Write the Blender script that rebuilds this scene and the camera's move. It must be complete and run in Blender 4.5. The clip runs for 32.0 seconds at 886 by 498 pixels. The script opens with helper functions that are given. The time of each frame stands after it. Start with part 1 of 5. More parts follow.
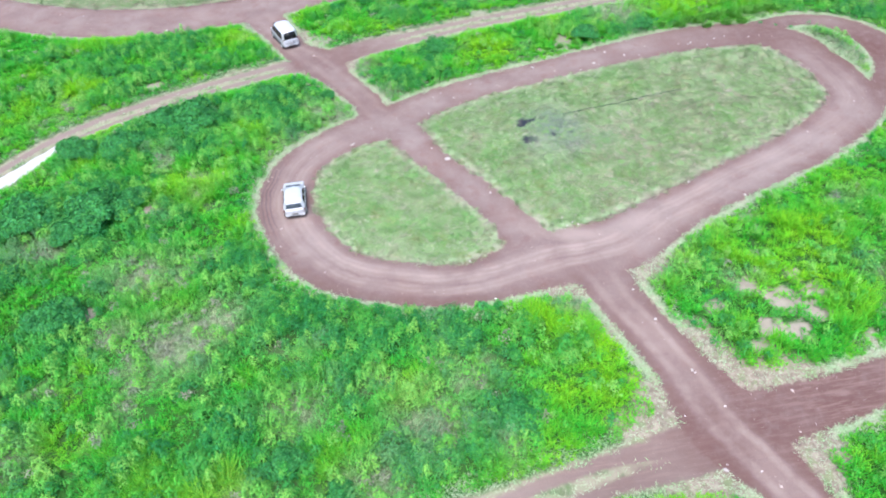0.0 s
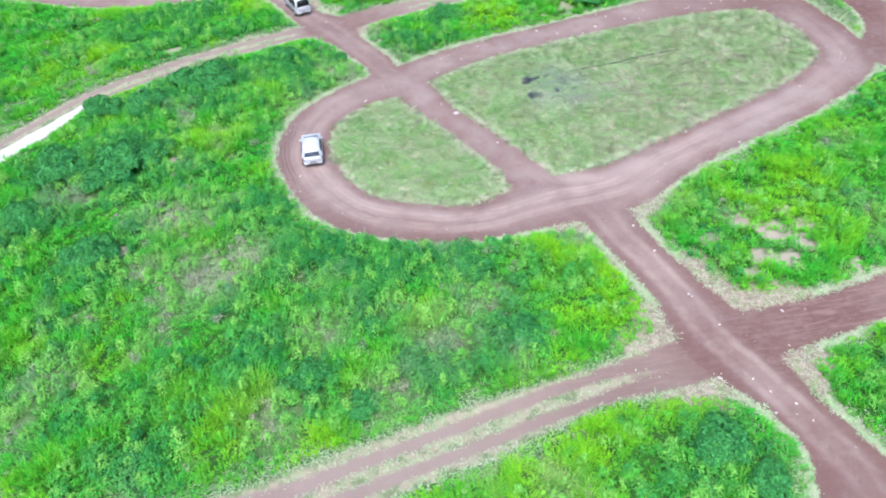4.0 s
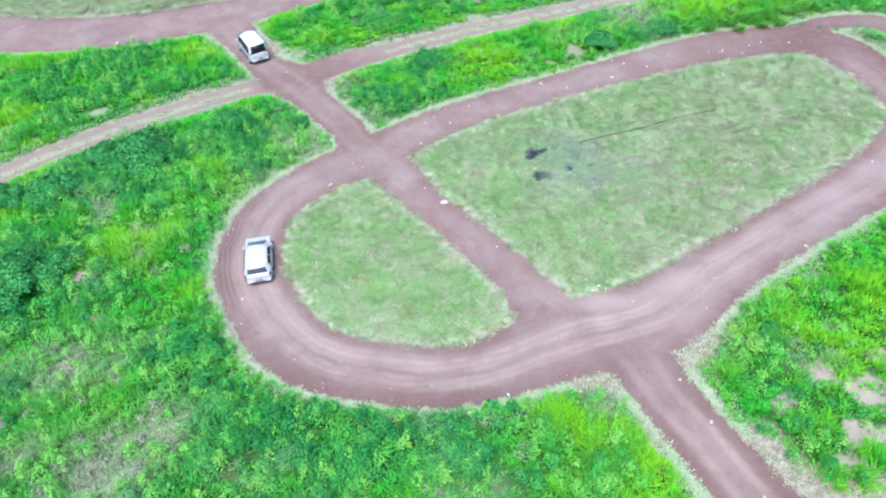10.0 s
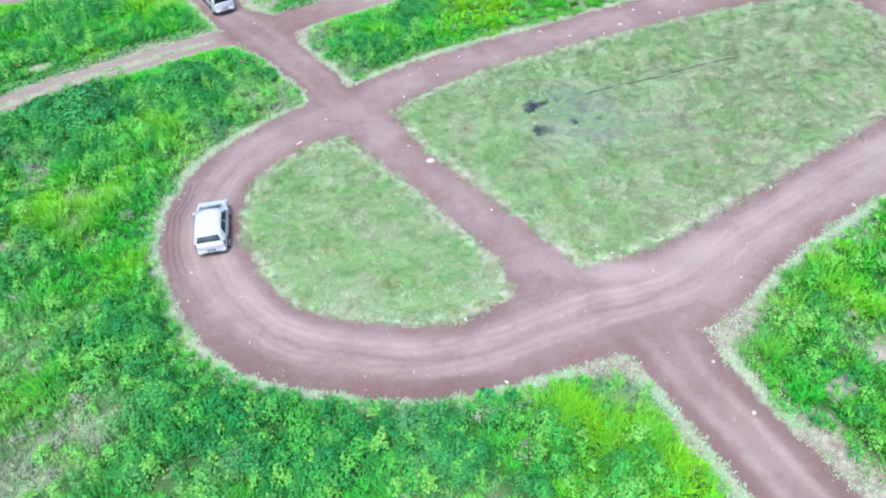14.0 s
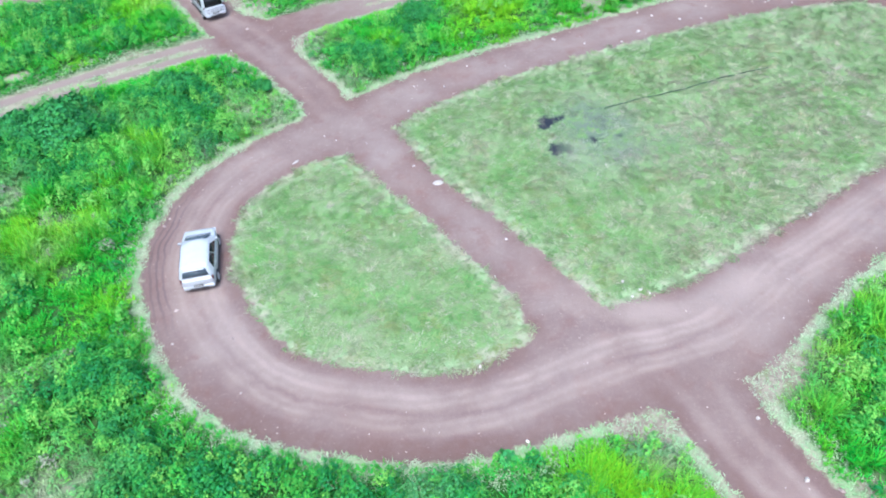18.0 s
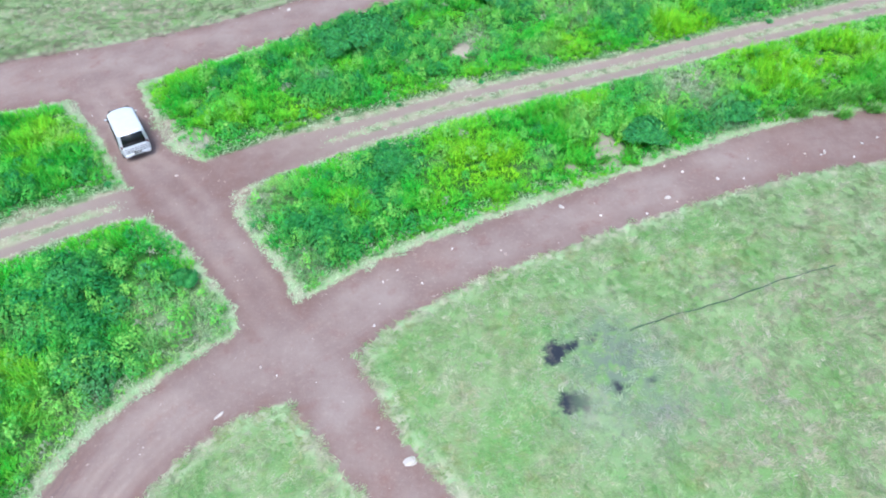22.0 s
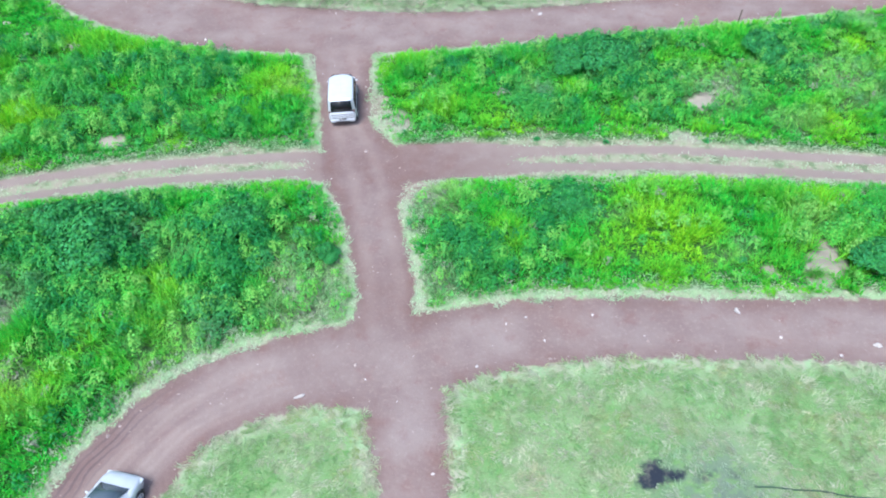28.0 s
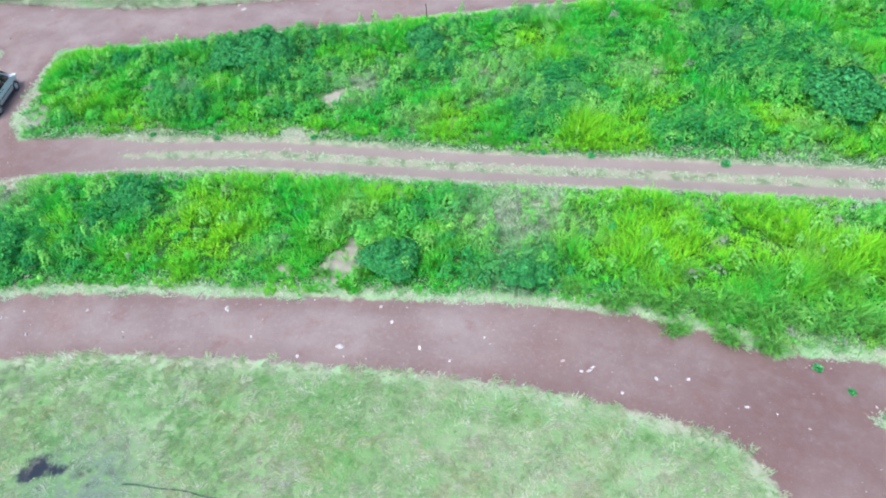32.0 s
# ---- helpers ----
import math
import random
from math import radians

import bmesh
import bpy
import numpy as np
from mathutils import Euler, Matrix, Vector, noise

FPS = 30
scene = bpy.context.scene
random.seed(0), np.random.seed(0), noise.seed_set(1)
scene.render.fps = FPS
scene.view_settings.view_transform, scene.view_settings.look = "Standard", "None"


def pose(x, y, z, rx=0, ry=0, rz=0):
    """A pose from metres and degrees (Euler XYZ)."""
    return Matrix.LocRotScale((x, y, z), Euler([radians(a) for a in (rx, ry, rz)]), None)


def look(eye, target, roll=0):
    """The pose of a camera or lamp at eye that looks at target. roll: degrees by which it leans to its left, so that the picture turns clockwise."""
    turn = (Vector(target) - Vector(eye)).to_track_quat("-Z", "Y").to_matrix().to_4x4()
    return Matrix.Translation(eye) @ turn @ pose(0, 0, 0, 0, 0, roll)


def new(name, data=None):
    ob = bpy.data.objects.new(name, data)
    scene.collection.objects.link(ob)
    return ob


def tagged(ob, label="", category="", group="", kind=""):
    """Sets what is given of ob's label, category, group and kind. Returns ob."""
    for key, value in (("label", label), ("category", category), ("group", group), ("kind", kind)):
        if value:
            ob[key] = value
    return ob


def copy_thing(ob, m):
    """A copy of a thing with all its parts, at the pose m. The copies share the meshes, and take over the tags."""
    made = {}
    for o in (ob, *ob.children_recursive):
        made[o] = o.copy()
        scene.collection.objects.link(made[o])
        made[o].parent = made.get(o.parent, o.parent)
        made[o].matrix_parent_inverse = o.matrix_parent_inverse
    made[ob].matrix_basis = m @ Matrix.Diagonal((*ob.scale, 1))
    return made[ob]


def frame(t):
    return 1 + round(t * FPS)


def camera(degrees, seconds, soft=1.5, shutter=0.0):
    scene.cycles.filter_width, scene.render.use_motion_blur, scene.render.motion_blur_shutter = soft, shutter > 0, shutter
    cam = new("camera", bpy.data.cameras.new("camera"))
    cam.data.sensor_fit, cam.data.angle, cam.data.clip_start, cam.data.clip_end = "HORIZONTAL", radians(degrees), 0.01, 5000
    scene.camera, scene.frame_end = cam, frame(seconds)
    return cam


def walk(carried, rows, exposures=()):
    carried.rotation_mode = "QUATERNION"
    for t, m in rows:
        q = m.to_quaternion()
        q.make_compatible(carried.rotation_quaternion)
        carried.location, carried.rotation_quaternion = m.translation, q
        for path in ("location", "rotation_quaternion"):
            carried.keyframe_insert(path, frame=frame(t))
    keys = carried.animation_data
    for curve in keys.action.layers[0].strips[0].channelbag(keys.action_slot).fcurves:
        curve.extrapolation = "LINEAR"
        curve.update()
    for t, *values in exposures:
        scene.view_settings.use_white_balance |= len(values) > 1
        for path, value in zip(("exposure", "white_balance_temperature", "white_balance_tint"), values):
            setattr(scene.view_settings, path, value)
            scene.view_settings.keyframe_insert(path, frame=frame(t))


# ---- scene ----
cam = camera(65.5, 32.0, soft=2.0)
PATH = [
    (0, (-0.026, -47.599, 32.405), (0.19, -46.164, 31.028), -2.6),
    (0.5, (-0.643, -49.585, 32.16), (-0.432, -48.157, 30.776), -2.8),
    (1, (-1.044, -50.92, 31.931), (-0.835, -49.492, 30.546), -2.8),
    (1.5, (-1.493, -52.04, 31.772), (-1.287, -50.616, 30.383), -2.9),
    (2, (-1.736, -52.458, 31.763), (-1.529, -51.035, 30.373), -2.9),
    (2.5, (-1.79, -52.439, 31.727), (-1.581, -51.012, 30.341), -2.9),
    (4.5, (-1.524, -51.959, 31.438), (-1.315, -50.532, 30.052), -3.1),
    (5, (-1.653, -52.122, 30.924), (-1.446, -50.7, 29.532), -3.2),
    (5.5, (-1.857, -52.315, 30.138), (-1.647, -50.899, 28.741), -3.2),
    (6, (-1.851, -52.388, 29.394), (-1.64, -50.974, 27.996), -3.2),
    (6.5, (-1.73, -52.158, 28.953), (-1.519, -50.747, 27.552), -3.2),
    (7, (-1.432, -51.349, 28.851), (-1.224, -49.94, 27.446), -3.3),
    (7.5, (-1.114, -49.718, 28.903), (-0.903, -48.31, 27.499), -3.3),
    (8, (-0.747, -47.93, 29.059), (-0.533, -46.522, 27.654), -3.3),
    (8.5, (-0.221, -45.446, 29.242), (-0.005, -44.039, 27.837), -3.4),
    (9, (0.403, -42.739, 29.49), (0.619, -41.334, 28.083), -3.4),
    (9.5, (1.04, -39.999, 29.631), (1.261, -38.593, 28.227), -3.3),
    (10, (1.594, -37.793, 29.768), (1.818, -36.387, 28.363), -3.2),
    (10.5, (1.931, -36.009, 29.651), (2.161, -34.606, 28.245), -3.1),
    (11, (2.236, -35.004, 29.26), (2.461, -33.603, 27.851), -3.3),
    (11.5, (2.391, -34.163, 28.491), (2.617, -32.768, 27.076), -3.4),
    (12, (2.442, -33.846, 27.632), (2.668, -32.455, 26.213), -3.4),
    (12.5, (2.547, -33.882, 26.752), (2.774, -32.493, 25.33), -3.4),
    (13, (2.646, -34.164, 25.828), (2.874, -32.778, 24.404), -3.4),
    (13.5, (2.629, -34.406, 25.073), (2.859, -33.021, 23.649), -3.4),
    (14, (2.611, -34.505, 24.517), (2.839, -33.123, 23.089), -3.5),
    (14.5, (2.528, -34.505, 23.924), (2.753, -33.131, 22.489), -3.6),
    (16.5, (2.182, -34.289, 22.909), (2.41, -32.912, 21.476), -3.5),
    (17, (2.208, -33.523, 23.03), (2.441, -32.146, 21.599), -3.3),
    (17.5, (2.416, -32.119, 23.31), (2.65, -30.741, 21.879), -3.2),
    (18, (2.651, -30.964, 23.581), (2.887, -29.593, 22.143), -3.2),
    (18.5, (2.935, -29.934, 23.613), (3.172, -28.564, 22.176), -3.1),
    (19, (3.574, -28.524, 23.683), (3.793, -27.157, 22.239), -3.9),
    (19.5, (3.716, -27.233, 24.053), (3.951, -25.872, 22.606), -3.2),
    (20, (4.088, -24.888, 24.2), (4.34, -23.524, 22.759), -2.6),
    (20.5, (4.619, -22.332, 24.358), (4.879, -20.974, 22.913), -2.1),
    (21, (5.108, -20.321, 24.547), (5.374, -18.966, 23.099), -1.7),
    (21.5, (5.709, -18.061, 24.73), (5.981, -16.708, 23.282), -1.4),
    (22, (6.138, -16.131, 24.935), (6.418, -14.781, 23.486), -0.9),
    (22.5, (6.453, -14.809, 25.006), (6.739, -13.459, 23.558), -0.6),
    (23, (6.592, -14.174, 24.943), (6.88, -12.825, 23.496), -0.4),
    (23.5, (6.588, -14.116, 24.77), (6.876, -12.764, 23.324), -0.4),
    (24, (6.419, -14.403, 24.52), (6.706, -13.049, 23.075), -0.4),
    (24.5, (6.257, -14.637, 24.415), (6.535, -13.282, 22.971), -0.5),
    (25, (6.097, -14.722, 24.348), (6.211, -13.338, 22.908), -0.5),
    (25.5, (5.93, -14.74, 24.556), (5.722, -13.372, 23.112), -0.7),
    (27.5, (8.3, -13.675, 24.872), (7.951, -12.344, 23.421), -1.7),
    (28, (10.029, -13.156, 24.841), (9.665, -11.831, 23.387), -1.8),
    (28.5, (12.271, -12.539, 24.694), (11.891, -11.221, 23.238), -2.0),
    (29, (14.911, -11.8, 24.501), (14.511, -10.488, 23.045), -2.6),
    (29.5, (18.298, -10.803, 24.189), (17.881, -9.499, 22.73), -3.1),
    (30, (22.058, -9.76, 23.895), (21.629, -8.464, 22.434), -3.5),
    (30.5, (25.204, -8.847, 23.636), (24.752, -7.557, 22.176), -4.0),
    (31, (28.992, -7.745, 23.604), (28.539, -6.462, 22.138), -4.0),
    (31.5, (31.83, -6.936, 23.739), (31.365, -5.655, 22.276), -4.3),
    (32, (33.932, -6.383, 23.999), (33.454, -5.105, 22.537), -4.8),
]
walk(cam, [(t, look(eye, target, roll)) for t, eye, target, roll in PATH], exposures=[(0, 1.16, 5960, 11), (6, 1.18, 5930, 11), (10, 1.20, 5650, 9), (12.5, 1.19, 5650, 9), (16, 1.18, 5600, 6.5), (19, 1.17, 5550, 5), (22, 1.10, 5680, 3.5), (25, 1.06, 5700, 5), (28, 1.12, 5600, 4), (32, 1.11, 5650, 4)])

# ---- light: bright overcast sky ----
world = bpy.data.worlds.new("sky")
scene.world = world
world.use_nodes = True
wn, wl = world.node_tree.nodes, world.node_tree.links
sky = wn.new("ShaderNodeTexSky")
sky.sky_type = "NISHITA"
sky.sun_disc = False
sky.sun_elevation = radians(62)
sky.sun_rotation = radians(200)
sky.dust_density = 4.0
sky.air_density = 1.0
wl.new(sky.outputs["Color"], wn["Background"].inputs["Color"])
wn["Background"].inputs["Strength"].default_value = 0.15
sun = new("sun", bpy.data.lights.new("sun", "SUN"))
sun.data.energy = 2.0
sun.data.angle = radians(18)
sun.data.color = (1.0, 0.96, 0.92)
sun.matrix_world = look((-12, -30, 80), (0, 0, 0))


# ---- materials ----
def material(name, rough=0.8, metal=0.0):
    m = bpy.data.materials.new(name)
    m.use_nodes = True
    p = m.node_tree.nodes["Principled BSDF"]
    p.inputs["Roughness"].default_value = rough
    p.inputs["Metallic"].default_value = metal
    return m, m.node_tree, p


def node(tree, kind, **values):
    n = tree.nodes.new(kind)
    for key, value in values.items():
        n.inputs[key.replace("_", " ")].default_value = value
    return n


def mix(tree, a, b, fac):
    """A colour mix; each of a and b is a colour or a socket, fac a number or a socket."""
    n = tree.nodes.new("ShaderNodeMix")
    n.data_type = "RGBA"
    for socket, value in ((n.inputs[0], fac), (n.inputs[6], a), (n.inputs[7], b)):
        if isinstance(value, bpy.types.NodeSocket):
            tree.links.new(value, socket)
        elif isinstance(value, tuple):
            socket.default_value = (*value, 1)
        else:
            socket.default_value = value
    return n.outputs[2]


def calc(tree, op, a, b=0.0, c=0.0, clamp=False):
    n = tree.nodes.new("ShaderNodeMath")
    n.operation = op
    n.use_clamp = clamp
    for socket, value in zip(n.inputs, (a, b, c)):
        if isinstance(value, bpy.types.NodeSocket):
            tree.links.new(value, socket)
        else:
            socket.default_value = value
    return n.outputs[0]


def step(tree, value, low, high, to_low=0.0, to_high=1.0):
    n = tree.nodes.new("ShaderNodeMapRange")
    n.interpolation_type = "SMOOTHSTEP"
    tree.links.new(value, n.inputs["Value"])
    for key, v in (("From Min", low), ("From Max", high), ("To Min", to_low), ("To Max", to_high)):
        n.inputs[key].default_value = v
    return n.outputs["Result"]


def grain(tree, scale, detail=4.0, rough=0.55, stretch=None):
    where = tree.nodes.new("ShaderNodeNewGeometry").outputs["Position"]
    if stretch:
        m = tree.nodes.new("ShaderNodeMapping")
        m.inputs["Scale"].default_value = stretch
        tree.links.new(where, m.inputs["Vector"])
        where = m.outputs["Vector"]
    n = node(tree, "ShaderNodeTexNoise", Scale=scale, Detail=detail, Roughness=rough)
    tree.links.new(where, n.inputs["Vector"])
    return n.outputs["Fac"]


def given(tree, name):
    n = tree.nodes.new("ShaderNodeAttribute")
    n.attribute_name = name
    return n.outputs["Fac"]


def bump(tree, p, height, strength=0.5, distance=0.05):
    n = node(tree, "ShaderNodeBump", Strength=strength, Distance=distance)
    tree.links.new(height, n.inputs["Height"])
    tree.links.new(n.outputs["Normal"], p.inputs["Normal"])


# ---- the plan: centre lines of the dirt roads as (x, y, width) ----
RING = [(-5.5, -7, 4.1), (-4.2, -11.4, 4.2), (-1.9, -14.5, 4), (2.6, -16.7, 3.9), (6.3, -17.3, 3.9), (12, -16.3, 5),
        (16.6, -15.8, 5.1), (22.5, -13.2, 4), (29, -10.6, 4), (34.2, -8.7, 4.2), (39.3, -6.1, 4.4), (43, -3, 4.6),
        (43.8, 1.2, 4.5), (43.6, 4.8, 4.6), (42.9, 7.9, 5.0), (40.3, 9.9, 4.4), (36.6, 10.5, 4.6), (30.8, 10.2, 4.1), (24.3, 9.1, 3.6), (18, 7.8, 3.3),
        (12, 6.4, 3.5), (7.5, 4.9, 3.7), (3, 2.5, 4.4), (-0.7, 1.1, 3.8), (-3.9, -1.4, 3.8), (-5.1, -4, 4)]
CROSS = [(3.9, 2, 3.6), (4.9, -0.6, 3.2), (6.2, -3.6, 2.6), (7.4, -5.8, 2.6), (8.8, -8.6, 2.8), (10.1, -11.4, 2.8), (11, -14.2, 3.6), (12, -16.3, 4)]
SOUTH = [(14, -16.5, 4), (14.8, -18.6, 3.7), (15.3, -21.3, 3.2), (16.1, -24.4, 3.3), (16.8, -27, 3.6), (17.4, -30.5, 4.6),
         (18.8, -34.2, 3.1), (19.8, -38, 3.2), (20, -43, 6), (21, -52, 6), (22, -70, 6)]
SOUTH_WEST = [(17.4, -31, 3.4), (13.5, -31.6, 2.5), (9, -32.1, 2.3), (2.5, -33.4, 2.9), (-3.5, -34.6, 3), (-9, -35.8, 3.2), (-14, -36.4, 3.4),
              (-18.6, -36, 3.2), (-21.8, -34, 2.6), (-24.4, -30, 2.6), (-28.5, -22, 2.6), (-35, -12, 2.6)]
SOUTH_EAST = [(17.4, -30.5, 4), (22, -30.2, 3.1), (27, -29.5, 2.8), (35, -28, 2.8), (60, -24, 2.8), (110, -16, 2.8)]
NORTH = [(3, 2.5, 4), (2.3, 4.6, 2.8), (1.7, 6.6, 2.7), (0.5, 9.1, 2.9), (-0.7, 11.6, 3), (-1.9, 14.4, 4.6), (-4.3, 18, 3), (-5.9, 22.3, 3.3), (-7.2, 25.4, 4.2), (-7.6, 28, 5)]
TRACK_EAST = [(-1.5, 14.8, 3.4), (3.3, 16.4, 3), (8.2, 17.6, 3), (14.6, 19.1, 2.9), (24.8, 20.5, 2.5), (36.3, 22.4, 2.4), (46.2, 24, 2.4), (70, 28, 2.4), (120, 36, 2.4)]
TRACK_WEST = [(-2, 14.6, 3), (-6.4, 13.8, 2.6), (-11.5, 12.2, 2.5), (-16.5, 10.3, 2.4), (-21, 8.1, 2.2), (-24.5, 5.6, 2.5), (-27.6, 2.2, 2.7), (-33, -4, 2.4), (-45, -16, 2.4), (-90, -60, 2.4)]
RING_TWO = [(-60, 62, 6), (-48, 44, 6), (-38, 35.5, 6.2), (-30, 31, 6.5), (-24, 28.8, 6.8), (-17, 27.8, 6.6), (-10, 28.3, 6.4), (-4.5, 29.3, 5.6), (1, 31, 5), (7, 33.2, 4.8),
            (14, 36, 4.5), (22, 39.3, 4.4), (32, 43, 4.4), (48, 48, 4.4), (70, 54, 4.4), (84, 66, 4.6), (70, 92, 5), (0, 96, 5), (-50, 84, 6)]
EAST_LOOP = [(42.0, 11.0, 2.8), (46, 11.7, 2.4), (49.6, 9.8, 3.2), (51, 5.5, 4), (50, 1, 4.4), (46.6, -3.6, 5)]


def line(points, closed=False, gap=0.25):
    """Points every quarter metre along a smooth line through (x, y, width) points."""
    p = np.array(points, float)
    ends = (p[-1:], p[:1], p[1:2]) if closed else (2 * p[:1] - p[1:2], p[:0], 2 * p[-1:] - p[-2:-1])
    p = np.concatenate([ends[0], p, *ends[1:]])
    out = []
    for a, b, c, d in zip(p, p[1:], p[2:], p[3:]):
        n = max(2, int(np.linalg.norm(c[:2] - b[:2]) / gap))
        t = np.linspace(0, 1, n, endpoint=False)[:, None]
        out.append(0.5 * (2 * b + (c - a) * t + (2 * a - 5 * b + 4 * c - d) * t**2 + (3 * b - a - 3 * c + d) * t**3))
    return np.concatenate(out)


ring_line = line(RING, True)
ring_two_line = line(RING_TWO, True, 0.5)
DIRT = [ring_line, ring_two_line] + [line(r) for r in (CROSS, SOUTH, SOUTH_EAST, NORTH, EAST_LOOP)]
TRACKS = [line(TRACK_EAST), line(TRACK_WEST), line(SOUTH_WEST)]


def edge_distance(xy, lines):
    """Metres from the nearest road's edge (negative on the road), and from its centre line."""
    rows = np.concatenate(lines)
    edge, centre = np.full(len(xy), 1e3), np.full(len(xy), 1e3)
    for k in range(0, len(xy), 4000):
        part_xy = xy[k:k + 4000]
        low, high = part_xy.min(0) - 12, part_xy.max(0) + 12
        near = rows[((rows[:, :2] > low) & (rows[:, :2] < high)).all(1)]
        if len(near):
            d = np.sqrt(((part_xy[:, None] - near[None, :, :2]) ** 2).sum(-1))
            e = d - near[None, :, 2] / 2
            best = e.argmin(1)
            edge[k:k + 4000] = e[np.arange(len(part_xy)), best]
            centre[k:k + 4000] = d[np.arange(len(part_xy)), best]
    return edge, centre


def side_distance(xy, path):
    """Metres from a smooth line, positive to the left of its way."""
    p = path[:, :2]
    way_ = np.gradient(p, axis=0)
    way_ /= np.linalg.norm(way_, axis=1, keepdims=True)
    out = np.full(len(xy), 50.0)
    for k in range(0, len(xy), 4000):
        q = xy[k:k + 4000]
        if ((q.max(0) < p.min(0) - 6) | (q.min(0) > p.max(0) + 6)).any():
            continue
        d = q[:, None] - p[None]
        best = (d**2).sum(-1).argmin(1)
        d = d[np.arange(len(q)), best]
        w_ = way_[best]
        ends = (best == 0) | (best == len(p) - 1)
        side = np.where(w_[:, 0] * d[:, 1] - w_[:, 1] * d[:, 0] > 0, 1, -1)
        out[k:k + 4000] = np.where(ends, 50.0, side * np.linalg.norm(d, axis=1))
    return out


def inside(xy, loop):
    """Which points lie within a closed line."""
    a, b = loop[:, :2], np.roll(loop[:, :2], -1, 0)
    hit = np.zeros(len(xy), int)
    for (x0, y0), (x1, y1) in zip(a[::4], np.roll(a[::4], -1, 0)):
        cut = (y0 > xy[:, 1]) != (y1 > xy[:, 1])
        hit += cut & (xy[:, 0] < (x1 - x0) * (xy[:, 1] - y0) / (y1 - y0 + 1e-9) + x0)
    return hit % 2 == 1


def waves(xy, scale, seed):
    """Smooth uneven values between 0 and 1, about scale metres from hump to hump."""
    r = np.random.RandomState(seed)
    out = np.zeros(len(xy))
    for octave, weight in ((1, 0.5), (2.1, 0.3), (4.3, 0.2)):
        grid = r.rand(64, 64)
        u = xy / scale * octave + r.rand(2) * 64
        i = np.floor(u).astype(int)
        f = u - i
        f = f * f * (3 - 2 * f)
        g = lambda a, b: grid[(i[:, 0] + a) % 64, (i[:, 1] + b) % 64]
        low = g(0, 0) * (1 - f[:, 0]) + g(1, 0) * f[:, 0]
        high = g(0, 1) * (1 - f[:, 0]) + g(1, 1) * f[:, 0]
        out += weight * (low * (1 - f[:, 1]) + high * f[:, 1])
    return out


def cover(xy):
    """What grows where: metres from the road's edge, tall growth 0..1, mown 0..1, track centre distance."""
    edge = edge_distance(xy, DIRT)[0]
    t_edge, t_centre = edge_distance(xy, TRACKS)
    mown = inside(xy, ring_line) | inside(xy, ring_two_line)
    return edge, t_edge, t_centre, mown


def terrain(xy, edge, t_edge, mown):
    off = np.clip(np.minimum(edge, t_edge + 0.6), 0, 3)
    humps = 0.25 * (waves(xy, 5.0, 3) - 0.4) * np.clip(off / 2, 0, 1)
    return np.where(mown, 0.05 * np.clip(off / 1.5, 0, 1) + 0.06 * (waves(xy, 6, 4) - 0.5) * np.clip(off, 0, 1), 0.12 * np.clip(off / 1.2, 0, 1) + humps) \
        + 0.03 * (waves(xy, 1.7, 5) - 0.5)


def mesh_of(name, verts, faces, material_=None, attributes=(), smooth=True):
    me = bpy.data.meshes.new(name)
    me.vertices.add(len(verts))
    me.vertices.foreach_set("co", np.asarray(verts, np.float32).ravel())
    faces = np.asarray(faces, np.int32)
    me.loops.add(faces.size)
    me.loops.foreach_set("vertex_index", faces.ravel())
    me.polygons.add(len(faces))
    me.polygons.foreach_set("loop_start", np.arange(0, faces.size, faces.shape[1], dtype=np.int32))
    me.polygons.foreach_set("use_smooth", np.full(len(faces), smooth))
    me.update()
    for key, values in attributes:
        me.attributes.new(key, "FLOAT", "POINT").data.foreach_set("value", np.asarray(values, np.float32))
    if material_:
        me.materials.append(material_)
    return me



# ---- what grows where: (x, y, radius, value) patches ----
BARE = [(25.2, -23, 1.3, 1), (24.4, -25.6, 1.0, 0.9), (27.2, -22.4, 0.9, 0.9), (23.2, -21.6, 1.1, 1), (26.4, -21, 0.9, 0.8), (26.1, -24.1, 1.3, 1), (23.1, -24.8, 1.1, 1), (21.8, -26, 1.0, 0.9), (28, -26.5, 0.9, 0.8), (-15.3, -5.4, 1.0, 0.9),
        (-22.4, -8.6, 0.8, 0.7), (-23.6, -8.1, 0.6, 0.6), (-17.9, -15.1, 0.7, 0.7), (-1.9, 18.7, 1.5, 1.2), (15.5, 20.9, 1.2, 0.9), (21.8, 12.2, 1.2, 1.1), (21.8, 13.4, 0.7, 0.9), (19.4, 11.5, 0.7, 0.8), (-14.5, 15.4, 0.7, 0.7), (20.2, -22.6, 0.9, 0.9), (24.8, -22.6, 1.1, 0.9), (22.4, -27, 0.8, 0.8),
        (-17.3, 13.4, 1.0, 0.9), (-17.5, 7.1, 0.9, 0.8), (16.2, 24.8, 1.2, 0.9), (23.9, 23.9, 0.8, 0.8)]
